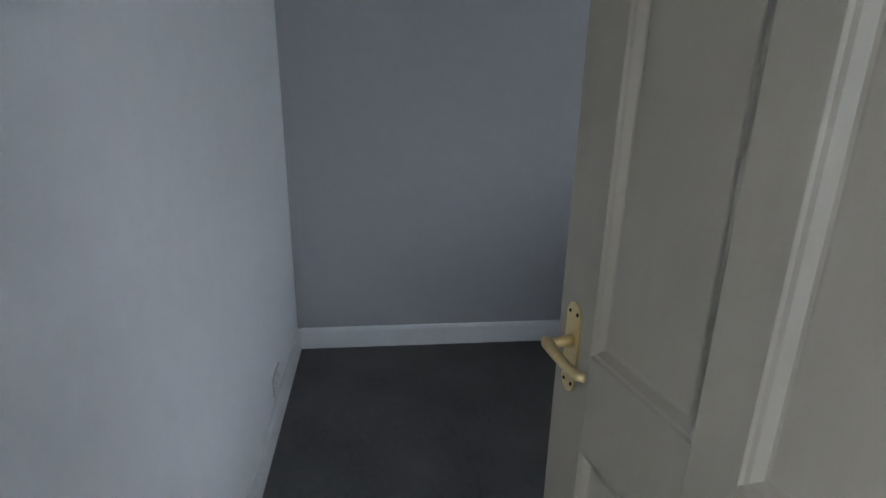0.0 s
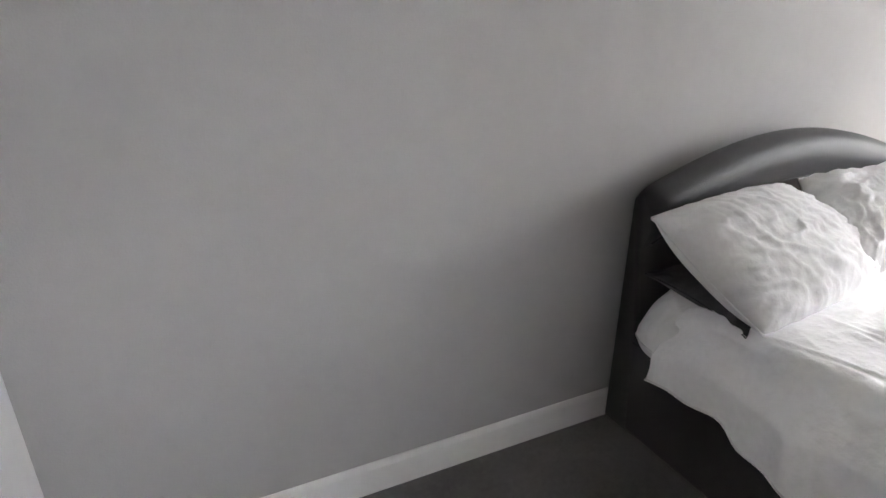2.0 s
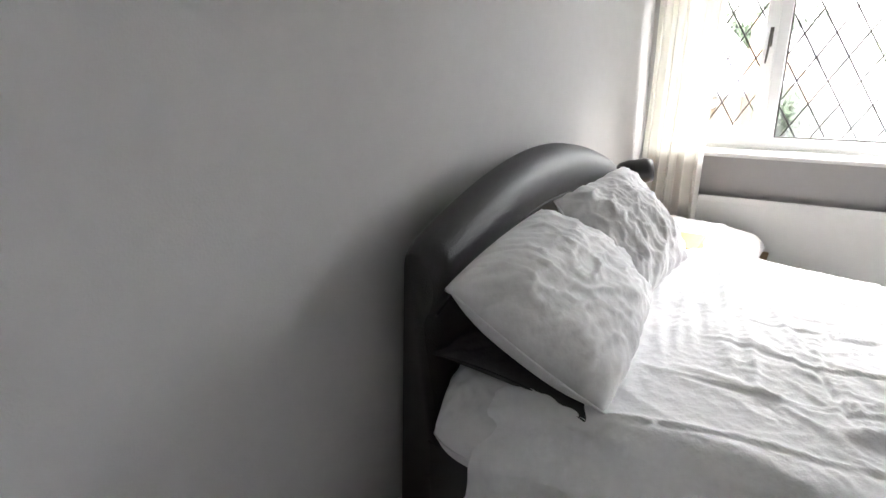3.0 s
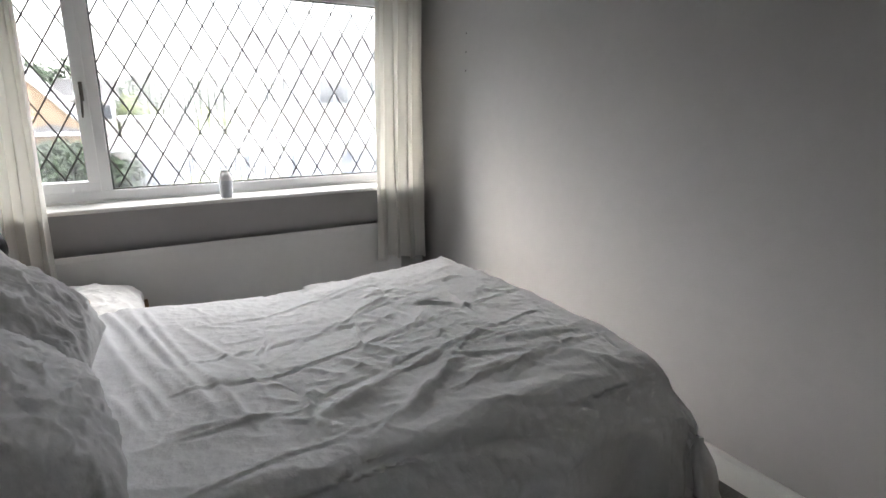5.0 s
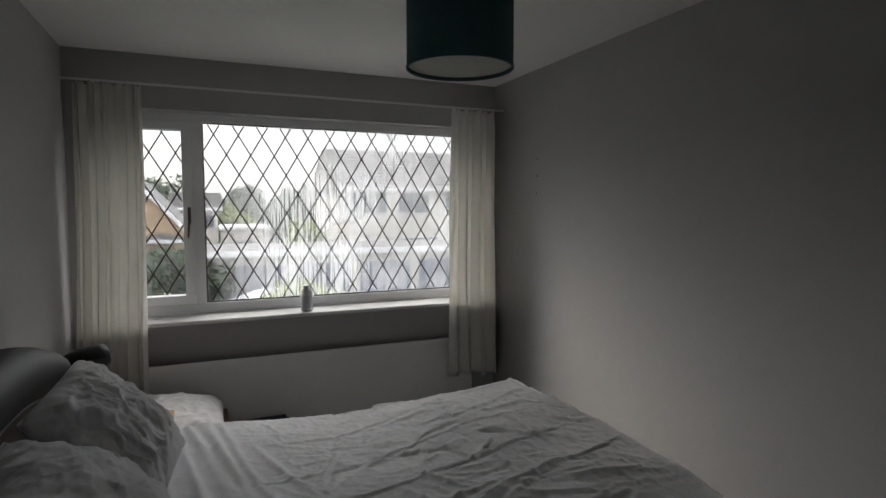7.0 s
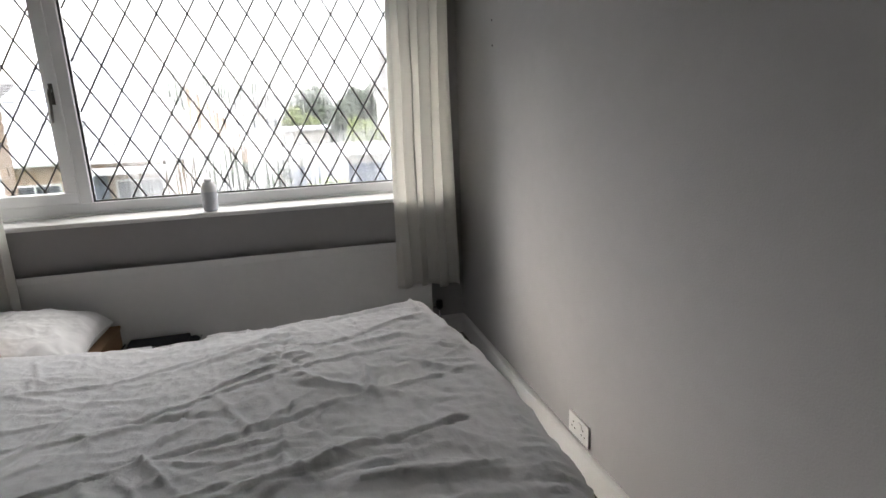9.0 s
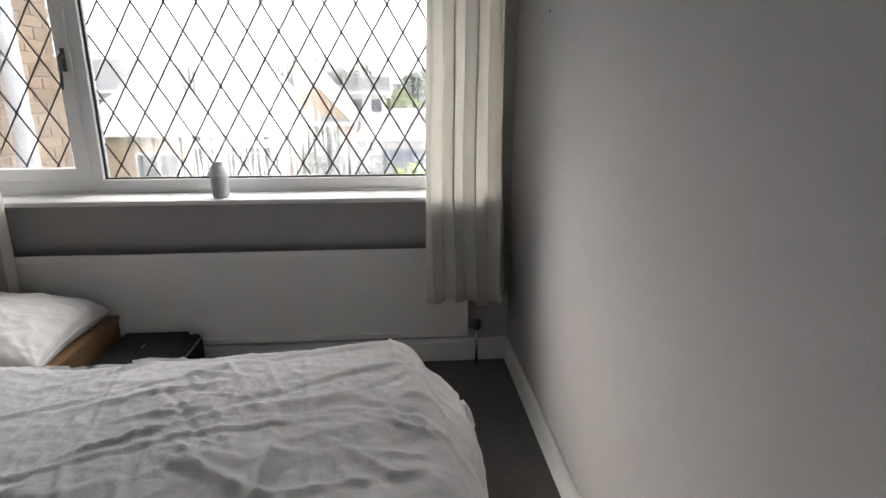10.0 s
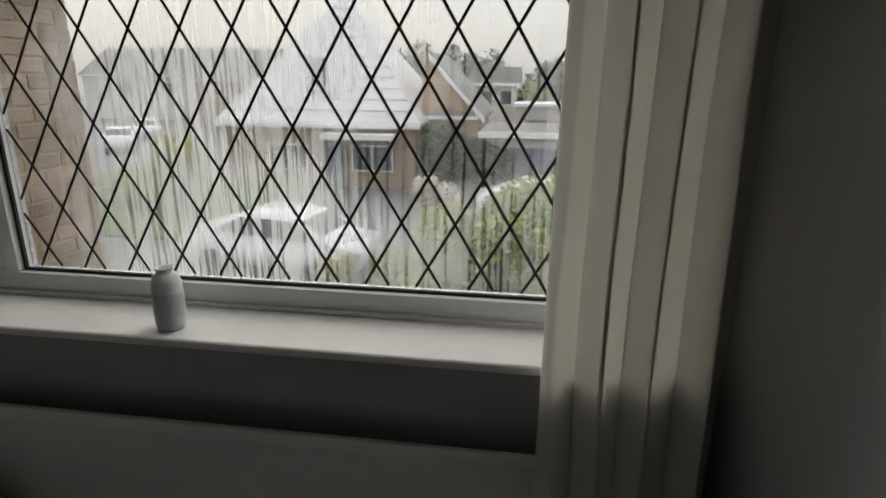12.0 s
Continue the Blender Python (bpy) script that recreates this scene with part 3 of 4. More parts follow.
def headboard():
    """An arched board in one padded piece: a rolled rim over a flat field, its sides drawn in towards the floor."""
    section = [(2.172, -0.03), (2.168, -0.008), (2.150, 0.004), (2.120, 0.002), (2.092, -0.010), (2.068, -0.032), (2.056, -0.062), (2.054, -0.095),
               (2.060, -0.125), (2.070, -0.150), (2.080, -0.166), (2.086, -0.182), (2.087, -0.22)]
    bm = bmesh.new()
    cols, n = [], 72
    for k in range(n + 1):
        w = -math.cos(math.pi * k / n)
        x = HHALF * w
        top = arch(HCX + x, HEAD_LO, HEAD_HI, HCX, HHALF)
        end = max(0.0, 1 - (1 - abs(w)) * HHALF / 0.05)
        ring = []
        for y, dz in section:
            yy = y + (0.030 * end ** 2 if y < 2.11 else 0)
            ring.append(bm.verts.new((HCX + x, yy, top + dz - 0.018 * end ** 2)))
        for z in (0.45, 0.01):
            ring.append(bm.verts.new((HCX + x * (1 - 0.02 * (1 - z / HEAD_LO)), 2.088, z)))
        ring.append(bm.verts.new((HCX + x * 0.98, 2.250, 0.01)))
        cols.append(ring)
    m = len(cols[0])
    for p, q in zip(cols, cols[1:]):
        for k in range(m):
            bm.faces.new((p[k], p[(k + 1) % m], q[(k + 1) % m], q[k]))
    bm.faces.new(cols[0][::-1])
    bm.faces.new(cols[-1])
    part("headboard", bm, LEATHER, bed, "arched charcoal leather headboard with a padded rolled rim", smooth=True)
    piping = []
    for k in range(2, n - 1):
        w = -math.cos(math.pi * k / n)
        piping.append((HCX + HHALF * w, 2.078, arch(HCX + HHALF * w, HEAD_LO, HEAD_HI, HCX, HHALF) - 0.172))
    part("piping", tube(piping, 0.004, 8), LEATHER, bed, smooth=True)


headboard()
# unseen pieces added to stop window light passing behind the headboard
for x in (1.66, 2.70):
    part("light_stop_upright", solid((x, 2.176, 0.0), (x + 0.07, 2.262, 0.93), 0.003), LEATHER, bed)
part("light_stop_rail", solid((1.735, 2.178, 0.30), (2.695, 2.262, 0.40), 0.003), LEATHER, bed)
mat_bm = solid((BX0 + 0.055, BY0 + 0.055, 0.301), (BX1 - 0.055, 2.125, 0.60), 0.05, 4)
mattress = part("mattress", mat_bm, WHITE_COTTON, None, smooth=True)
tagged(mattress, "white sheeted mattress in the bed frame", "mattress")


def crease(x, y, ax, ay, bx, by, width, height):
    """A ridge along the line a to b."""
    dx, dy = bx - ax, by - ay
    L = math.hypot(dx, dy)
    s = ((x - ax) * dx + (y - ay) * dy) / L
    d = ((x - ax) * dy - (y - ay) * dx) / L
    fade = smooth_step(-0.03, 0.1, s) * (1 - smooth_step(L - 0.15, L + 0.03, s))
    return height * math.exp(-((d / width) ** 2)) * fade


CREASES = []
FOLDS = ((2.92, 1.73, 1.81, 1.57), (2.82, 1.68, 1.92, 1.50), (2.81, 1.61, 1.75, 1.42), (2.71, 1.55, 1.68, 1.35), (2.49, 1.44, 1.98, 1.27),
         (2.00, 1.47, 1.95, 1.26), (2.01, 1.07, 1.72, 0.93), (2.19, 1.12, 2.24, 0.90), (1.55, 0.88, 1.45, 0.61), (1.77, 1.56, 1.72, 1.17), (2.29, 0.65, 2.10, 0.34))
FOLDS += ((2.77, 1.69, 2.35, 1.57), (2.35, 1.57, 1.83, 1.45), (2.73, 1.74, 2.29, 1.64), (2.29, 1.64, 1.85, 1.53), (2.81, 1.64, 2.12, 1.47), (2.52, 1.77, 2.09, 1.68), (2.09, 1.68, 1.76, 1.59),
          (2.58, 0.57, 2.50, 1.00), (1.59, 0.99, 1.73, 0.84), (1.73, 0.84, 1.92, 0.54), (2.44, 0.24, 2.50, 0.05))
for f in FOLDS:
    CREASES.append((*f, 0.014, 0.009))
for f in ((1.67, 1.23, 1.78, 0.90), (1.78, 0.90, 1.96, 0.44), (1.57, 1.02, 1.79, 0.69), (1.81, 0.57, 1.77, 0.22), (1.69, 0.45, 1.44, 0.26)):
    CREASES.append((*f, 0.022, 0.017))
for f in ((1.94, 1.24, 2.02, 0.91), (2.02, 0.91, 2.12, 0.54), (1.98, 1.27, 1.66, 1.16)):
    CREASES.append((*f, 0.006, -0.008))
rnd = random.Random(11)
for _ in range(190):
    cx, cy = rnd.uniform(1.4, 2.8), rnd.uniform(0.12, 1.35)
    ang = rnd.choice((rnd.gauss(-1.25, 0.35), rnd.gauss(-1.8, 0.35), rnd.gauss(0.15, 0.4)))
    ln = rnd.uniform(0.08, 0.38)
    CREASES.append((cx, cy, cx + ln * math.cos(ang), cy + ln * math.sin(ang), rnd.uniform(0.004, 0.012), rnd.uniform(0.003, 0.010) * rnd.choice((1, 1, -0.8))))
for _ in range(130):
    cx, cy = rnd.uniform(1.42, 2.78), rnd.uniform(0.12, 0.62)
    ang = rnd.choice((rnd.gauss(-1.35, 0.3), rnd.gauss(-0.6, 0.5), rnd.gauss(0.5, 0.5)))
    ln = rnd.uniform(0.05, 0.16)
    CREASES.append((cx, cy, cx + ln * math.cos(ang), cy + ln * math.sin(ang), rnd.uniform(0.0045, 0.008), rnd.uniform(0.003, 0.0065) * rnd.choice((1, 1, -0.8))))
# pressed fold lines: sharp ridges along and across the bed, waving a little
for line in (((2.49, 1.34), (2.51, 1.06), (2.60, 0.80), (2.69, 0.55), (2.72, 0.25)),
             ((2.19, 1.47), (2.20, 1.19), (2.29, 0.87), (2.36, 0.60), (2.40, 0.22)),
             ((1.97, 1.50), (1.95, 1.26), (2.00, 1.03), (2.09, 0.75), (2.17, 0.41), (2.20, 0.15)),
             ((1.73, 1.54), (1.74, 1.36), (1.76, 1.21), (1.84, 0.92), (1.92, 0.61), (1.97, 0.25)),
             ((1.50, 1.60), (1.56, 1.30), (1.60, 1.00), (1.64, 0.68), (1.68, 0.30)),
             ((2.15, 1.33), (1.98, 1.22), (1.80, 1.18), (1.62, 1.10)),
             ((2.72, 0.92), (2.45, 0.86), (2.27, 0.83), (2.02, 0.72), (1.86, 0.70), (1.60, 0.62)),
             ((2.70, 0.45), (2.44, 0.40), (2.12, 0.36), (1.85, 0.30), (1.60, 0.22))):
    for p, q in zip(line, line[1:]):
        d = (Vector(q) - Vector(p)).normalized() * 0.05
        CREASES.append((p[0] - d.x, p[1] - d.y, q[0] + d.x, q[1] + d.y, 0.006, 0.0045))
        CREASES.append((p[0] - d.x - 0.016, p[1] - d.y, q[0] + d.x - 0.016, q[1] + d.y, 0.007, -0.0025))


def duvet():
    th = thing("duvet", "crumpled pale grey duvet hanging over side and foot", "duvet")
    bm = bmesh.new()
    TOP, R = 0.672, 0.07
    x0, x1, y0 = BX0 - 0.02, BX1 - 0.02, BY0 - 0.03
    nx, ny = 250, 270
    grid = []
    for j in range(ny + 1):
        v = j / ny
        row = []
        for i in range(nx + 1):
            u = i / nx
            # cloth coordinates: the drop at the west side and foot
            west_drop = 0.40 - 0.19 * smooth_step(0.6, 1.85, v * 1.95) + 0.02 * math.sin(v * 17)
            foot_drop = 0.27 + 0.05 * math.sin(u * 9 + 1) + 0.02 * math.sin(u * 23)
            a = -west_drop + u * ((x1 - x0) + west_drop + 0.26)
            head = 1.96 - 0.03 * (1 - smooth_step(0.12, 0.34, u))
            b = -foot_drop + v * (head - y0 + foot_drop)
            wide = x1 - x0

            def fold(s, length):
                """Arc length s to the way across and the drop."""
                if s < 0:
                    return 0.0, -s
                if s > length:
                    return length, s - length
                return s, 0.0
            px, dx_ = fold(a, wide)
            py, dy_ = (b, 0.0) if b > 0 else (0.0, -b)
            X, Y = x0 + px, y0 + py
            # round the edges
            ex = min(px, wide - px) if dx_ == 0 else 0
            ey = py if dy_ == 0 else 0
            rx, ry = max(0, 1 - ex / R), max(0, 1 - ey / R)
            z = TOP - R * 0.5 * (rx ** 2) - R * 0.5 * (ry ** 2)
            drop = max(dx_, dy_) + 0.35 * min(dx_, dy_)
            z -= drop
            out_x = ((0.085 if a < 0 else 0.045) * smooth_step(0, 0.12, dx_) + 0.10 * dx_ * 0.5) * (-1 if a < 0 else 1 if a > wide else 0)
            out_y = -((0.035 + 0.05 * smooth_step(0.7, 1.25, px)) * smooth_step(0, 0.1, dy_) + 0.10 * dy_)
            ripple = noise.noise(Vector((a * 5.0, b * 5.0, 2.0)))
            if dx_ > 0:
                out_x += 0.03 * math.sin(b * 16 + 2 * ripple) * smooth_step(0, 0.25, dx_) * (-1 if a < 0 else 1)
            if dy_ > 0:
                out_y -= 0.03 * math.sin(a * 18 + 2 * ripple) * smooth_step(0, 0.25, dy_)
            if dx_ > 0 and dy_ > 0:
                out_x *= 1.2
                out_y *= 1.2
            X, Y = X + out_x, Y + out_y - (0.02 + 0.05 * smooth_step(0.0, 0.3, px / wide)) * (1 - smooth_step(0.6, 1.0, px / wide)) * (1 - smooth_step(0.0, 0.7, py))
            # the body of the filling and its wrinkles
            wr = 0.022 * noise.noise(Vector((X * 2.0, Y * 2.2, 1))) + 0.007 * noise.noise(Vector((X * 6, Y * 6, 5)))
            rid = 1 - abs(noise.noise(Vector((X * 6 - Y * 1.5, Y * 3.0 + X * 1.5, 9)))) * 3.2
            wr += 0.0045 * max(0, rid) ** 2
            rid3 = 1 - abs(noise.noise(Vector((X * 24 - Y * 9, Y * 19 + X * 8, 29)))) * 3.0
            calm = 1 - 0.6 * smooth_step(1.2, 1.6, Y)
            wr += 0.0022 * calm * max(0, rid3) ** 2
            rid2 = 1 - abs(noise.noise(Vector((X * 17 + Y * 3, Y * 11 - X * 6, 19)))) * 3.2
            wr += 0.0036 * calm * max(0, rid2) ** 2
            for c in CREASES:
                if min(c[0], c[2]) - 0.1 < X < max(c[0], c[2]) + 0.1 and min(c[1], c[3]) - 0.1 < Y < max(c[1], c[3]) + 0.1:
                    wr += crease(X, Y, *c)
            sag = -0.022 * math.exp(-(((Y - 1.15) / 0.35) ** 2)) * smooth_step(1.9, 2.5, X)
            lift = 0.020 * math.exp(-(((Y - 0.3) / 0.3) ** 2)) * smooth_step(2.0, 2.7, X)
            if dx_ > 0:
                X += wr * (-1.2 if a < 0 else 1.2)
            elif dy_ > 0:
                Y -= wr * 1.2
            else:
                z += wr + sag + lift
            if v > 0.93:
                z -= 0.05 * ((v - 0.93) / 0.07) ** 2
            row.append(bm.verts.new((X, Y, max(z, 0.015))))
        grid.append(row)
    for j in range(ny):
        for i in range(nx):
            bm.faces.new((grid[j][i], grid[j][i + 1], grid[j + 1][i + 1], grid[j + 1][i]))
    edge_foot, edge_side = [grid[0][i].co.copy() for i in range(0, nx + 1, 3)], [grid[j][0].co.copy() for j in range(0, ny + 1, 3)]
    cover = part("duvet_cover", bm, DUVET, th, smooth=True)
    for line in ([tuple(v) for v in edge_foot], [tuple(v) for v in edge_side]):
        part("stitched_edge", tube(line, 0.0045, 6), DUVET, th, smooth=True)
    so = cover.modifiers.new("filling", "SOLIDIFY")
    so.thickness, so.offset = 0.028, -1
    return th


duvet()


def pillow(name, label, m, w, l, t, mat, seed, group="", flop=0.0, wrinkle=1.0, plump=0.62, oval=0.0, corners=None, pinch=0.10):
    """A soft pillow: w along x, l along y, t thick, with pinched corners."""
    th = new(name)
    th.matrix_world = m
    tagged(th, label, "pillow", group)
    bm = bmesh.new()
    n = 84
    top, bot = {}, {}
    for sgn, store in ((1, top), (-1, bot)):
        for j in range(n + 1):
            for i in range(n + 1):
                u, v = 2 * i / n - 1, 2 * j / n - 1
                edge = max(abs(u), abs(v)) > 0.9999
                if sgn < 0 and edge:
                    store[i, j] = top[i, j]
                    continue
                body = (max(0.0, 1 - abs(u) ** 3.2) ** plump) * (max(0.0, 1 - abs(v) ** 3.2) ** plump)
                x = u * w / 2 * (1 - pinch * (1 - v * v))
                y = v * l / 2 * (1 - 1.2 * pinch * (1 - u * u))
                x *= math.sqrt(1 - oval * v * v * 0.5)
                y *= math.sqrt(1 - oval * u * u * 0.5)
                z = sgn * t / 2 * body
                if sgn > 0:
                    p = Vector((x * 5 + seed, y * 6, seed * 1.7))
                    z += wrinkle * body ** 0.5 * (0.016 * noise.noise(p) + 0.010 * noise.noise(p * 2.4) + 0.008 * max(0, 1 - abs(noise.noise(Vector((x * 9 + y * 7 + seed, y * 5 - x * 8, 3)))) * 2.2) ** 3)
                    for rate, deep in ((15, 0.0038), (27, 0.0030), (46, 0.0016)):
                        crinkle = 1 - abs(noise.noise(Vector((x * rate + y * rate * 0.3 + seed, y * rate * 0.7 - x * 3, seed)))) * 3.2
                        z += wrinkle * body ** 0.5 * deep * max(0, crinkle) ** 2
                    rr = math.hypot(abs(u) - 1, abs(v) - 1)
                    z += wrinkle * 0.006 * math.sin(math.atan2(abs(v) - 1, abs(u) - 1) * 14) * math.exp(-(rr / 0.5) ** 2) * body
                    edge_pucker = max(abs(u), abs(v)) ** 8
                    z += wrinkle * 0.006 * edge_pucker * math.sin((u if abs(v) > abs(u) else v) * 22 + seed)
                z -= flop * (u * u) * 0.5
                store[i, j] = bm.verts.new((x, y, z))
    for store in (top, bot):
        for j in range(n):
            for i in range(n):
                q = (store[i, j], store[i + 1, j], store[i + 1, j + 1], store[i, j + 1])
                bm.faces.new(q if store is top else q[::-1])
    def place(p):
        """Spreads the flat pillow over its four corners: low first, then round."""
        u, v = p[0] / w + 0.5, p[1] / l + 0.5
        c = [Vector(q) for q in corners]
        lie = c[0].lerp(c[1], u).lerp(c[3].lerp(c[2], u), v)
        up = ((c[1] - c[0]) + (c[2] - c[3])).cross((c[3] - c[0]) + (c[2] - c[1])).normalized()
        return th.matrix_world.inverted() @ (lie + up * p[2])

    if corners:
        for vert in bm.verts:
            vert.co = place(vert.co)
    part("pillowcase", bm, mat, th, smooth=True)
    seam = [(u * w / 2 * (1 - pinch * (1 - v * v)) * math.sqrt(1 - oval * v * v * 0.5), v * l / 2 * (1 - 1.2 * pinch * (1 - u * u)) * math.sqrt(1 - oval * u * u * 0.5), -flop * u * u * 0.5) for u, v in
            [(-1 + 2 * k / 16, -1) for k in range(16)] + [(1, -1 + 2 * k / 16) for k in range(16)] + [(1 - 2 * k / 16, 1) for k in range(16)] + [(-1, 1 - 2 * k / 16) for k in range(17)]]
    if corners:
        seam = [place(p) for p in seam]
    part("seam", tube(seam, 0.003, 6), mat, th, smooth=True)
    return th


def plane_pose(center, right, up):
    r = Vector(right).normalized()
    u = Vector(up)
    u = (u - r * u.dot(r)).normalized()
    n = r.cross(u)
    m = Matrix((r, u, n)).transposed().to_4x4()
    m.translation = center
    return m


pillow("pillow", "plump pale grey creased pillow propped askew on the headboard", pose(1.76, 1.85, 0.66), 0.78, 0.52, 0.23, PILLOWCASE, 2.0, "pale pillows on the bed",
       corners=((1.485, 1.640, 0.665), (2.235, 1.740, 0.675), (2.03, 2.055, 0.965), (1.325, 1.960, 0.965)), wrinkle=1.2, pinch=-0.03, oval=0.05)
pillow("pillow", "pale grey creased pillow leaning in the bend of the headboard", pose(2.45, 1.90, 0.66), 0.74, 0.52, 0.20, PILLOWCASE, 7.0, "pale pillows on the bed",
       corners=((1.95, 1.735, 0.690), (2.42, 1.665, 0.745), (2.81, 2.045, 0.960), (2.12, 2.050, 0.970)), wrinkle=1.3, pinch=0.02)
pillow("pillow", "flat charcoal pillow under the pale pillow", plane_pose((1.74, 1.885, 0.675), (1, 0, 0), (0, 1, 0.12)), 0.56, 0.42, 0.13, DARK_COTTON, 4.0)
pillow("pillow", "plain white pillow bulging over the side of the mattress", plane_pose((1.71, 1.915, 0.60), (1, 0, 0.06), (0, 1, 0)), 0.74, 0.40, 0.20, WHITE_COTTON, 5.0, flop=0.20, wrinkle=0.6, plump=0.36, oval=0.75)

# ---- beside the bed ----
cab = thing("bedside_cabinet", "orange pine bedside cabinet between the bed and the window", "cabinet")
part("cabinet_body", solid((3.04, 1.76, 0.0), (3.27, 2.24, 0.552), 0.004), PINE, cab)
part("cabinet_top", solid((3.03, 1.742, 0.5525), (3.285, 2.25, 0.577), 0.006), PINE, cab)
for z0, z1 in ((0.05, 0.20), (0.21, 0.36), (0.37, 0.54)):
    d = part("drawer", solid((3.05, 1.744, z0), (3.26, 1.7595, z1), 0.003), PINE, cab)
    k = part("knob", lathe([(0.006, 0), (0.006, 0.012), (0.014, 0.018), (0.014, 0.024), (0, 0.028)], 14, m=Matrix.Translation((3.155, 1.744, (z0 + z1) / 2)) @ pose(0, 0, 0, 90, 0, 0)), PINE, d)

lamp = thing("table_lamp", "small black metal reading lamp with an oval head", "lamp", (3.07, 2.065, 0.579))
part("lamp_base", lathe([(0.055, 0), (0.055, 0.008), (0.02, 0.016), (0, 0.017)], 28), BLACK_METAL, lamp, smooth=True)
for dy in (-0.022, 0.022):
    part("stem", tube([(0, dy, 0.012), (-0.012, dy, 0.10), (-0.012, dy, 0.18), (0.0, dy, 0.30)], 0.0035, 10), BLACK_METAL, lamp, smooth=True)
head = lathe([(0.0, -0.085), (0.026, -0.082), (0.047, -0.06), (0.056, -0.02), (0.057, 0.055), (0.052, 0.085), (0.048, 0.085), (0.050, 0.05), (0.0, 0.03)], 28, m=Matrix.Translation((0.015, 0.0, 0.318)) @ pose(0, 0, 0, 0, 84, -62))
part("shade", head, BLACK_METAL, lamp, smooth=True)

bench = thing("storage_box", "low pine storage box with a white pillow on its lid", "storage box")
part("side_board", solid((3.24, 1.50, 0.0), (3.86, 1.52, 0.335), 0.003), PINE_DARK, bench)
part("side_board", solid((3.24, 2.20, 0.0), (3.86, 2.22, 0.335), 0.003), PINE_DARK, bench)
part("end_board", solid((3.292, 1.5205, 0.0), (3.31, 2.1995, 0.335), 0.003), PINE_DARK, bench)
part("end_board", solid((3.84, 1.5205, 0.0), (3.86, 2.1995, 0.335), 0.003), PINE_DARK, bench)
part("lid", solid((3.293, 1.4955, 0.3355), (3.865, 2.225, 0.352), 0.003), PINE_DARK, bench)
pillow("pillow", "white cotton pillow lying on the pine box", plane_pose((3.555, 1.83, 0.435), (1, 0, 0.02), (-0.1, 1, 0.10)), 0.62, 0.70, 0.20, WHITE_COTTON, 9.0, flop=0.05, wrinkle=0.9, plump=0.45, oval=0.35)

case = thing("suitcase", "dark navy soft suitcase lying flat on the carpet", "suitcase")
bm = solid((3.16, 1.125, 0.012), (3.87, 1.485, 0.262), 0.045, 5)
bmesh.ops.subdivide_edges(bm, edges=[e for e in bm.edges if e.calc_length() > 0.15], cuts=8, use_grid_fill=True)
for v in bm.verts:
    if v.co.z > 0.2:
        v.co.z += 0.012 * noise.noise(v.co * 7) + 0.010 * math.sin(math.pi * (v.co.x - 3.16) / 0.71)
part("case_body", bm, NAVY, case, smooth=True)
part("front_pocket", solid((3.24, 1.165, 0.268), (3.80, 1.445, 0.292), 0.008, 3), NAVY, case, smooth=True)
for y in (1.122, 1.488):
    part("piping", tube([(3.18, y, 0.25), (3.5, y, 0.252), (3.85, y, 0.25)], 0.004, 8), STRAP if y < 1.2 else NAVY, case)
part("carry_handle", tube([(3.872, 1.24, 0.13), (3.884, 1.25, 0.135), (3.886, 1.30, 0.135), (3.884, 1.35, 0.135), (3.872, 1.36, 0.13)], 0.006, 8), NAVY, case)
part("zip_puller", solid((3.62, 1.30, 0.2925), (3.66, 1.307, 0.296), 0.001), CHROME, case)
part("luggage_tag", solid((3.30, 1.060, 0.0), (3.38, 1.11, 0.004), 0.001), TAG, case)
for y in (1.17, 1.44):
    part("wheel", tube([(3.155, y - 0.012, 0.03), (3.155, y + 0.012, 0.03)], 0.028, 16), TYRE, case)

vase = thing("vase", "small pale grey glazed jar on the window board", "vase", (3.945, 1.004, 0.886))
vp = [(0.0, 0.0), (0.030, 0.0), (0.034, 0.003), (0.037, 0.02), (0.038, 0.06), (0.0375, 0.10), (0.036, 0.125), (0.030, 0.142), (0.022, 0.149), (0.0195, 0.153), (0.021, 0.160), (0.0225, 0.162), (0.018, 0.162), (0.016, 0.150), (0.0, 0.148)]
part("jar", lathe(vp[:6], 36, caps=False), CERAMIC, vase, "pale grey glazed lower body", smooth=True)
part("shoulder", lathe(vp[5:], 36, caps=False), GLAZE_PALE, vase, "off white unglazed shoulder and neck", smooth=True)
for z in (0.045, 0.06, 0.075, 0.09):
    part("ring", lathe([(0.0375, z - 0.0015), (0.0388, z), (0.0375, z + 0.0015)], 36), CERAMIC, vase, smooth=True)

shade = thing("ceiling_light", "dark teal drum lampshade hanging under the white ceiling", "ceiling light", (SHX, SHY, SHZ))
part("drum", lathe([(SHR, 0), (SHR, SHH), (SHR - 0.004, SHH), (SHR - 0.004, 0), (SHR, 0)], 48, caps=False), SHADE, shade, smooth=False)
for z in (0.0, SHH - 0.008):
    part("rim", lathe([(SHR + 0.002, z), (SHR + 0.002, z + 0.008), (SHR - 0.005, z + 0.008), (SHR - 0.005, z), (SHR + 0.002, z)], 48, caps=False), SHADE, shade)
part("diffuser", lathe([(0.0, 0.014), (SHR - 0.005, 0.012), (SHR - 0.005, 0.018), (0.0, 0.018)], 48), LINING, shade)
part("seam", solid((-SHR - 0.002, -0.006, 0.006), (-SHR + 0.001, 0.006, SHH - 0.006)), SHADE, shade)
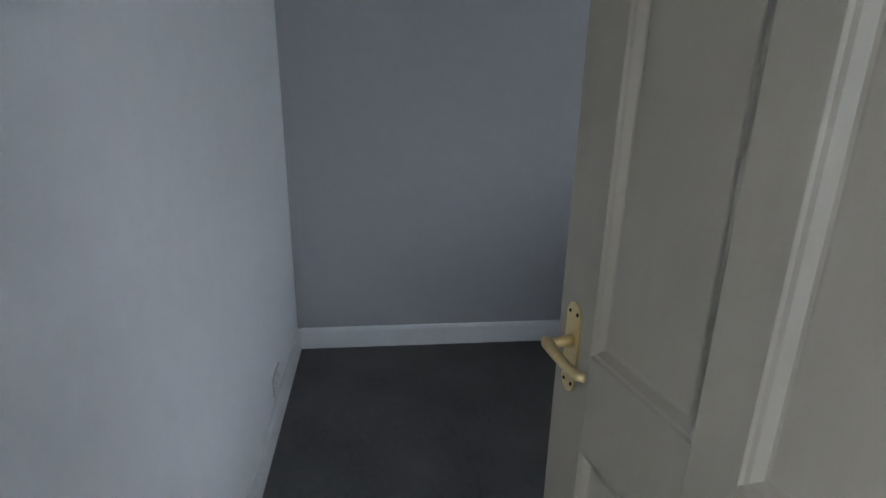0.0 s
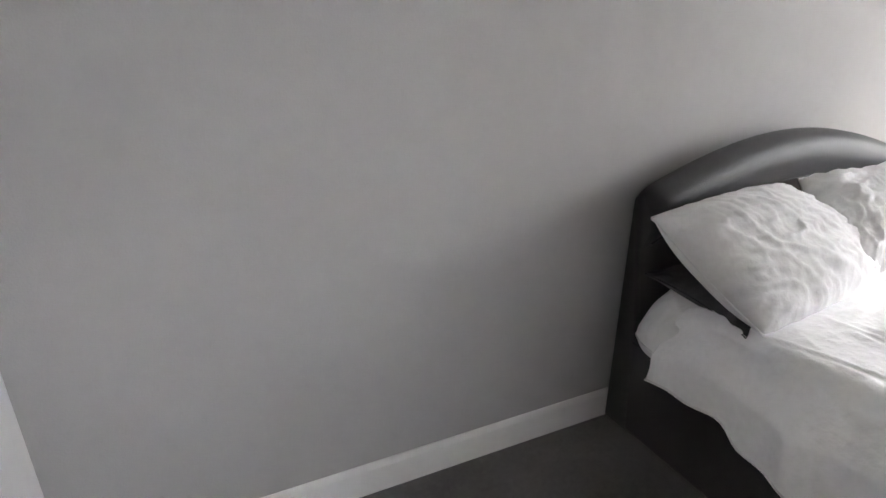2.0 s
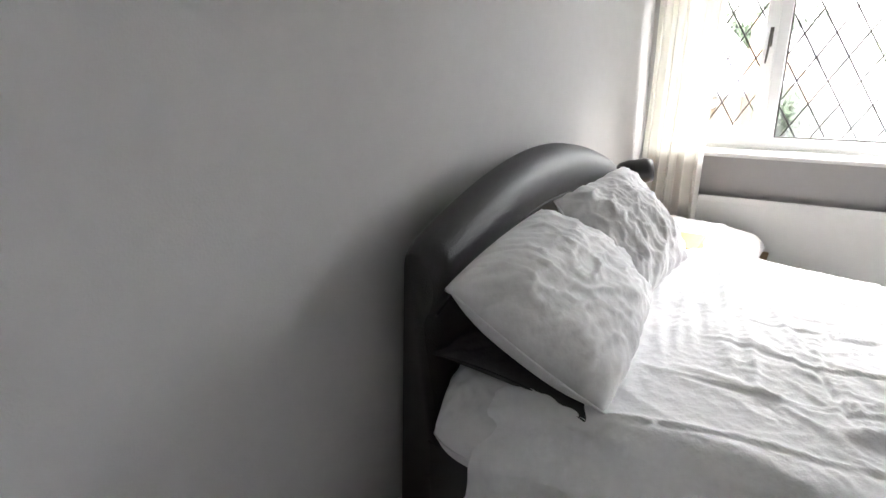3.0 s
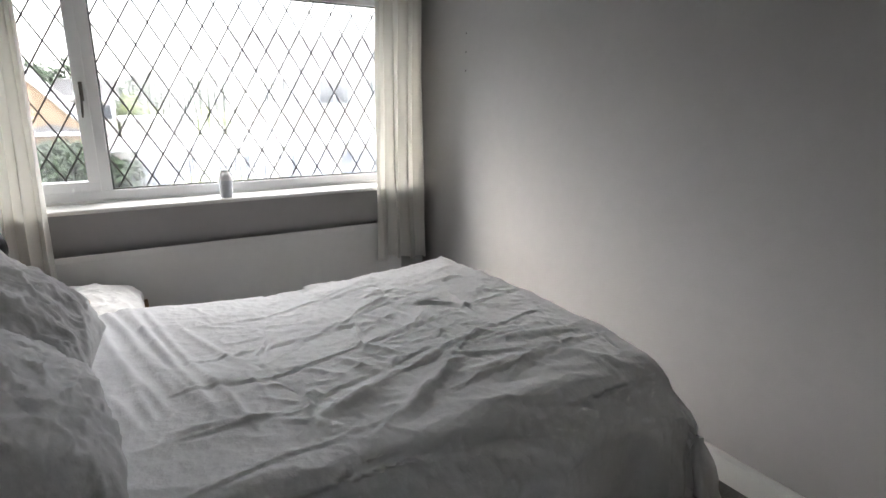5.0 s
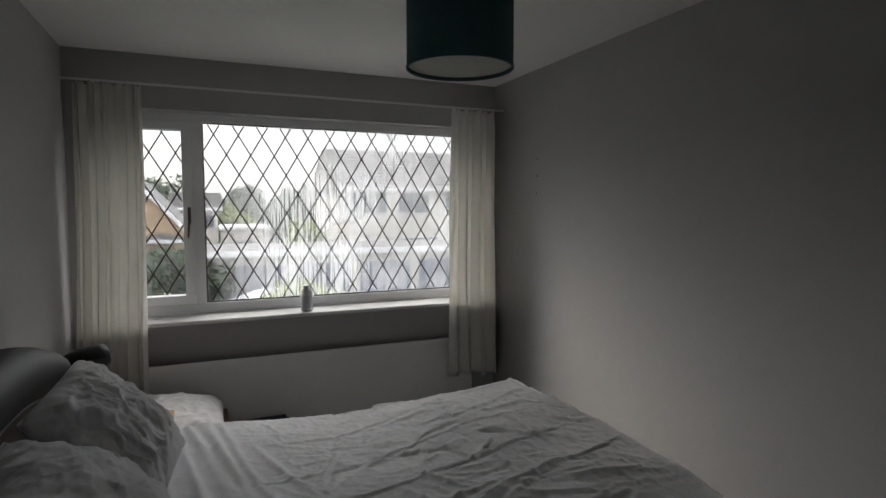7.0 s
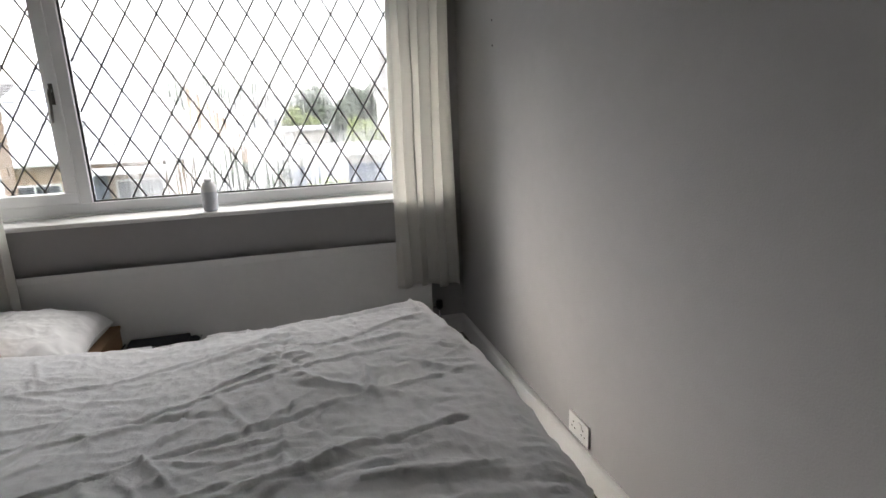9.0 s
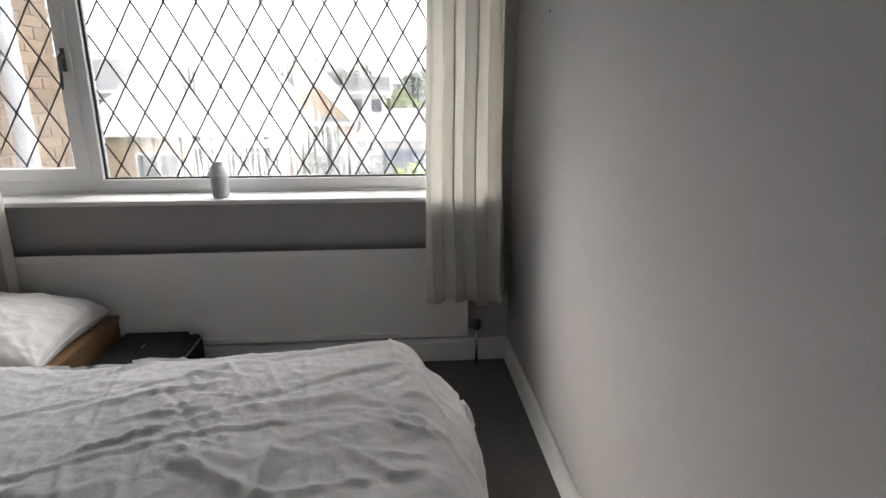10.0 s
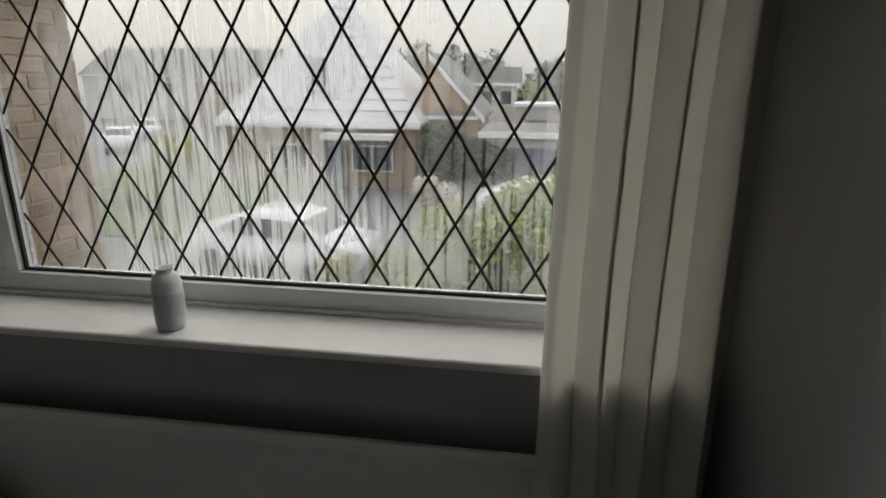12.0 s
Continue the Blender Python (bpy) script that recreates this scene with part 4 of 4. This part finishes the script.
part("cord", tube([(0, 0, SHH - 0.03), (0, 0, CZ - SHZ - 0.02)], 0.003, 8), PLASTIC, shade)
part("rose", lathe([(0.04, CZ - SHZ - 0.025), (0.045, CZ - SHZ - 0.001), (0, CZ - SHZ - 0.001)], 24), PLASTIC, shade)

# ---- outside ----
GZ = -2.6
structure("ground", solid((4.27, -90, GZ - 0.3), (160, 110, GZ)), TARMAC, "wet grey tarmac road and drives")
lawn = solid((16, 7, GZ), (24, 15.5, GZ + 0.05))
box(lawn, (10, -7, GZ), (14.5, 2.2, GZ + 0.05))
structure("lawn", lawn, GRASS, "wet green front lawns")


def house(x0, x1, y0, y1, eave, ridge, wall_mat, roof_mat, label, hip=0.0, windows=(), along="y", over=0.3):
    """A house seen from the west. windows: (y, z, width, height) on its west wall."""
    th = thing("house", label, "house", group="houses outside the window")
    part("wall", solid((x0, y0, GZ), (x1, y1, eave)), wall_mat, th)
    bm = bmesh.new()
    xm, ym = (x0 + x1) / 2, (y0 + y1) / 2
    a, b, c, d = (x0 - over, y0 - over), (x1 + over, y0 - over), (x1 + over, y1 + over), (x0 - over, y1 + over)
    base = [bm.verts.new((*p, eave)) for p in (a, b, c, d)]
    low = [bm.verts.new((*p, eave - 0.12)) for p in (a, b, c, d)]
    if along == "y":
        r = [bm.verts.new((xm, y0 - over + hip, ridge)), bm.verts.new((xm, y1 + over - hip, ridge))]
        faces = ((base[0], base[1], r[0]), (base[1], base[2], r[1], r[0]), (base[2], base[3], r[1]), (base[3], base[0], r[0], r[1]))
    else:
        r = [bm.verts.new((x0 - over + hip, ym, ridge)), bm.verts.new((x1 + over - hip, ym, ridge))]
        faces = ((base[0], base[1], r[1], r[0]), (base[1], base[2], r[1]), (base[2], base[3], r[0], r[1]), (base[3], base[0], r[0]))
    for f in faces:
        bm.faces.new(f)
    for k in range(4):
        bm.faces.new((base[k], base[(k + 1) % 4], low[(k + 1) % 4], low[k]))
    bm.faces.new(low)
    part("roof", bm, roof_mat, th)
    part("gutter", solid((x0 - over - 0.08, y0 - over, eave - 0.17), (x0 - over, y1 + over, eave - 0.03), 0.02), FASCIA, th)
    if along == "y":
        rows = 12
        bm = bmesh.new()
        for k in range(1, rows):
            f = k / rows
            X, Z = (x0 - over) + (xm - x0 + over) * f, eave + (ridge - eave) * f
            box(bm, (X - 0.03, y0 - over + hip * f, Z), (X + 0.03, y1 + over - hip * f, Z + 0.045))
        tagged(part("tile_course", bm, roof_mat, th), kind="stuff")
    for y, z, w, h in windows:
        wi = part("window", solid((x0 - 0.05, y - w / 2, z), (x0 + 0.02, y + w / 2, z + h), 0.01), FASCIA, th)
        n = max(1, round(w / 0.8))
        for i in range(n):
            part("pane", solid((x0 - 0.06, y - w / 2 + 0.07 + i * (w - 0.07) / n, z + 0.07), (x0 - 0.051, y - w / 2 + (i + 1) * (w - 0.07) / n, z + h - 0.07)), HOUSE_GLASS, wi)
    return th


centre = house(24.5, 33, 4.4, 12.2, -0.02, 5.0, BRICK, TILE_PALE, "detached house with a pale wet hipped roof over buff brick", hip=3.9,
               windows=((6.1, -1.95, 1.7, 1.05), (9.6, -1.95, 1.7, 1.05)))
dormer = new("dormer_window")
dormer.parent = centre
tagged(dormer, "small white dormer window in the pale roof")
part("dormer_frame", solid((25.0, 7.85, 1.15), (27.4, 8.75, 2.5), 0.03), FASCIA, dormer)
part("pane", solid((24.97, 8.0, 1.35), (24.995, 8.6, 2.35)), HOUSE_GLASS, dormer)
part("porch_roof", prism([(5.0, -0.62), (5.0, -0.42), (7.9, -0.42), (7.9, -0.62)], (23.5, 24.49), "x"), FASCIA, centre)
part("fascia", solid((24.15, 4.1, -0.24), (24.19, 12.5, 0.02), 0.005), FASCIA, centre)
part("front_door", solid((24.44, 7.2, GZ), (24.49, 8.1, -0.6), 0.01), GARAGE, centre)
gable = house(26, 32.5, 2.05, 4.38, 0.22, 0.5, BRICK, TILE, "buff brick gable with white bargeboards beside the pale roofed house", windows=(), along="x", over=0.02)
part("gable_wall", prism([(2.05, 0.2), (4.38, 0.2), (4.38, 2.5), (4.1, 2.5)], (26.0, 32.4), "x"), BRICK, gable)
part("bargeboard", prism([(1.80, -0.08), (1.80, 0.16), (4.10, 2.66), (4.10, 2.42)], (25.85, 25.93), "x"), FASCIA, gable)
part("roof_slope", prism([(1.80, 0.10), (1.80, 0.22), (4.10, 2.72), (4.10, 2.60)], (25.93, 32.6), "x"), TILE, gable)
house(30, 38, -13.5, -5.2, 2.6, 5.0, RENDER, TILE, "long terrace house with a grey tiled roof and white windows", windows=((-6.6, 1.15, 2.2, 1.25), (-9.2, 1.15, 1.9, 1.25), (-12.0, 1.15, 1.9, 1.25), (-6.6, -1.5, 2.0, 1.3), (-9.6, -1.5, 2.2, 1.4)))
house(38, 44, 0.85, 3.4, 1.5, 2.5, RENDER, TILE, "small pale house among trees", windows=((1.4, 0.2, 0.8, 0.9), (2.6, 0.2, 0.8, 0.9)))
low = thing("outbuilding", "low flat roofed pale outbuilding among trees", "outbuilding")
part("wall", solid((34, -1.75, GZ), (38, 0.7, 0.28)), RENDER, low)
part("roof", solid((33.8, -1.9, 0.28), (38.2, 0.85, 0.45), 0.02), FASCIA, low)
part("door", solid((33.95, -0.9, GZ), (33.995, 0.1, -0.4), 0.01), GARAGE, low)
house(52, 60, 16, 30, 1.6, 4.4, MORTAR, TILE, "dull buff house down the street", windows=((18, -0.2, 2, 1.2), (21.5, -0.2, 2, 1.2), (25, -0.2, 2, 1.2)))
house(60, 70, 31, 48, 2.0, 5.0, RENDER, TILE, "pale house down the street", windows=((34, 0, 2, 1.3), (38, 0, 2, 1.3), (43, 0, 2, 1.3)))
house(50, 58, -40, -16, 2.4, 5.2, BRICK_RED, TILE, "brick terrace behind the garages", windows=((-20, 0.5, 2, 1.2), (-25, 0.5, 2, 1.2), (-31, 0.5, 2, 1.2)))

garages = thing("garage_block", "flat roofed garage block with a white fascia and dark doors", "garage")
part("wall", solid((22, -9.0, GZ), (27, 1.5, -0.22)), RENDER, garages)
part("roof", solid((21.75, -9.2, -0.22), (27.2, 1.7, -0.10), 0.02), TILE, garages)
part("fascia", solid((21.70, -9.2, -0.26), (21.745, 1.7, -0.05), 0.005), FASCIA, garages)
for k in range(4):
    y = -8.6 + k * 2.5
    gd = part("garage_door", solid((21.94, y, GZ), (21.995, y + 2.1, -0.6), 0.01), GARAGE, garages)
    for r in range(4):
        part("rib", solid((21.925, y + 0.05, GZ + 0.35 + r * 0.45), (21.94, y + 2.05, GZ + 0.39 + r * 0.45)), GARAGE, gd)


def car(place, rz, label):
    th = thing("car", label, "car", place, rz, "parked cars outside")
    side = [(-2.0, 0.30), (-2.05, 0.62), (-1.95, 0.82), (-1.35, 0.90), (-0.85, 1.32), (-0.3, 1.44), (0.6, 1.42), (1.35, 1.08), (1.95, 0.98), (2.08, 0.80), (2.08, 0.32)]
    bm = prism(side, (-0.85, 0.85))
    for v in bm.verts:
        v.co.y *= 1 - 0.22 * smooth_step(0.85, 1.45, v.co.z)
    bmesh.ops.bevel(bm, geom=[e for e in bm.edges if abs(e.verts[0].co.y - e.verts[1].co.y) < 0.2], offset=0.06, segments=2, affect="EDGES")
    part("body", bm, CAR_WHITE, th, smooth=True)
    part("windscreen", prism([(-1.31, 0.93), (-0.86, 1.33), (-0.84, 1.335), (-1.27, 0.93)], (-0.66, 0.66)), CAR_GLASS, th)
    for s in (-1, 1):
        bm = prism([(-1.1, 0.95), (-0.75, 1.30), (0.6, 1.34), (1.2, 1.03)], (0.0, 0.012))
        for v in bm.verts:
            y = 0.85 * (1 - 0.22 * smooth_step(0.85, 1.45, v.co.z)) + 0.004
            v.co.y = s * (y + v.co.y)
        part("side_window", bm, CAR_GLASS, th)
        for x in (-1.3, 1.3):
            part("wheel", tube([(x, s * 0.70, 0.31), (x, s * 0.87, 0.31)], 0.31, 20), TYRE, th)
        part("headlight", solid((-2.06, s * 0.72 - 0.13, 0.62), (-1.97, s * 0.72 + 0.13, 0.74), 0.02), HOUSE_GLASS, th)
    return th


car((14.2, 5.35, GZ), 84, "white hatchback parked on the wet drive below")
car((33.8, 24.2, GZ), 35, "white car parked far down the street")
car((19.3, -0.6, GZ), 95, "white car parked before the garages")
car((41, 27.5, GZ), 30, "second white car parked on the street")


def bush(name, label, place, size, count, mat, seed, leaf=0.12, stem=True, category="shrub"):
    """A shrub: stems and a crown of many small leaves in an uneven cloud."""
    th = thing(name, label, category, place)
    rnd = random.Random(seed)
    bm = bmesh.new()
    blobs = [(Vector((rnd.uniform(-0.7, 0.7) * size[0], rnd.uniform(-0.7, 0.7) * size[1], size[2] * rnd.uniform(0.35, 1.0))), rnd.uniform(0.22, 0.42)) for _ in range(16)]
    for _ in range(count):
        c, r = rnd.choice(blobs)
        d = Vector((rnd.gauss(0, 1), rnd.gauss(0, 1), rnd.gauss(0, 1))).normalized()
        p = c + Vector((d.x * size[0], d.y * size[1], d.z * size[2] * 0.8)) * r * rnd.uniform(0.6, 1.1)
        p.z = max(0.03, p.z)
        a = Vector((rnd.gauss(0, 1), rnd.gauss(0, 1), rnd.gauss(0, 1))).normalized()
        b = a.orthogonal().normalized()
        s = leaf * rnd.uniform(0.6, 1.3)
        v = [bm.verts.new(p + q) for q in (a * s, b * s * 0.5, -a * s, -b * s * 0.5)]
        bm.faces.new(v)
    tagged(part("crown", bm, mat, th), kind="stuff")
    bm = bmesh.new()
    for c, r in blobs[:7]:
        tube([(0, 0, 0), (c.x * 0.4, c.y * 0.4, c.z * 0.5), tuple(c)], [size[2] * 0.05, size[2] * 0.03, size[2] * 0.012], 6, bm)
    part("limbs", bm, BARK, th)
    return th


bush("hedge", "bright green clipped hedge beside the drive", (11.7, 0.55, GZ), (1.4, 1.7, 2.0), 14000, LEAF, 21, 0.08, category="hedge")
bush("hedge", "green hedge along the drive", (12.6, 2.0, GZ), (0.9, 0.9, 0.9), 4000, LEAF, 24, 0.08, category="hedge")
bush("shrub", "yellow green shrub on the lawn", (19.0, 10.9, GZ), (0.9, 0.8, 2.0), 4000, LEAF_YELLOW, 22, 0.1)
bush("shrub", "low green shrubs edging the lawn", (20.0, 12.6, GZ), (1.8, 2.2, 1.0), 5000, LEAF, 23, 0.1)
bush("shrub", "pale flowering shrub in front of the brick gable", (17.5, 2.45, GZ), (0.9, 0.7, 1.5), 4000, BLOSSOM, 25, 0.07)
bush("tree", "dark leafy tree behind the shrub", (21.0, 2.9, GZ), (1.2, 0.8, 2.3), 6000, LEAF_DARK, 26, 0.1, category="tree")
for k, (x, y, h) in enumerate(((62, 4, 5.6), (64, 10, 6.5), (60, -3, 5.0), (66, -9, 5.4), (70, 20, 7), (63, 14, 6))):
    bush("tree", "bare hazy tree on the skyline behind the houses", (x, y, GZ), (3.2, 3.4, h), 3000, LEAF_DARK, 30 + k, 0.3, category="tree")

for k, (x, y, h) in enumerate(((42, -0.6, 3.6), (41, -3.0, 3.4), (43, 1.6, 3.2), (22.6, 1.9, 1.9), (31, -3.6, 2.9))):
    bush("tree", "hazy leafy tree between the houses and garages", (x, y, GZ), (1.5, 1.3, h), 3500, LEAF_DARK if k % 2 else LEAF, 50 + k, 0.16, category="tree")
bush("shrub", "pale yellow flowering shrub beside the parked car", (12.9, 3.75, GZ), (0.35, 0.4, 0.62), 2500, LEAF_YELLOW, 27, 0.05)

# the brick wing that stands out beside the window
near = thing("brick_wing", "buff brick wing of the house standing out beside the window", "house")
part("wall", solid((4.28, 2.471, GZ), (5.484, 6.0, 3.4)), MORTAR, near)
part("eaves_board", solid((4.28, 2.30, 3.40), (5.65, 6.2, 3.55), 0.01), FASCIA, near)
pipe = thing("downpipe", "white plastic downpipe on the outside wall", "downpipe")
part("pipe", tube([(4.68, 2.265, GZ), (4.68, 2.265, 3.3)], 0.055, 20), FASCIA, pipe, smooth=True)
for z in (-1.2, 0.4, 1.75, 2.9):
    part("pipe_clip", lathe([(0.057, 0), (0.061, 0.004), (0.061, 0.03), (0.057, 0.034)], 20, m=Matrix.Translation((4.68, 2.265, z))), FASCIA, pipe)
    part("bracket", solid((4.665, 2.32, z + 0.005), (4.695, 2.462, z + 0.029), 0.002), FASCIA, pipe)
BL, BH, BG = 0.215, 0.065, 0.010
base = solid((0, 0, 0), (BL, 0.03, BH), 0.004, 1)
whole = bpy.data.meshes.new("brick")
base.to_mesh(whole)
base.free()
whole.materials.append(BRICK)
rest = bmesh.new()
cells = []
for row in range(int((3.38 - GZ) / (BH + BG))):
    for c in range(-1, 6):
        x = 4.285 + c * (BL + BG) + (0.1125 if row % 2 else 0)
        x1 = min(x + BL, 5.490)
        x = max(x, 4.283)
        if x1 - x > 0.03:
            cells.append((x, x1, GZ + row * (BH + BG)))
cells.sort(key=lambda q: (q[1] - q[0] < BL - 0.001, abs(q[2] - 1.2)))
for n, (x, x1, z) in enumerate(cells):
    deep = 2.462 + 0.002 * ((n * 7) % 3)
    if n < 240 and x1 - x > BL - 0.001:
        ob = new("brick", whole)
        ob.parent = near
        ob.location = (x, deep, z)
    else:
        box(rest, (x, deep, z), (x1, deep + 0.03, z + BH))
for row in range(int((3.38 - GZ) / (BH + BG))):
    for c in range(6):
        y = 2.50 + c * (BL + BG) + (0.1125 if row % 2 else 0)
        box(rest, (5.465, y, GZ + row * (BH + BG)), (5.492, y + BL, GZ + row * (BH + BG) + BH))
tagged(part("brickwork", rest, BRICK, near), kind="stuff")
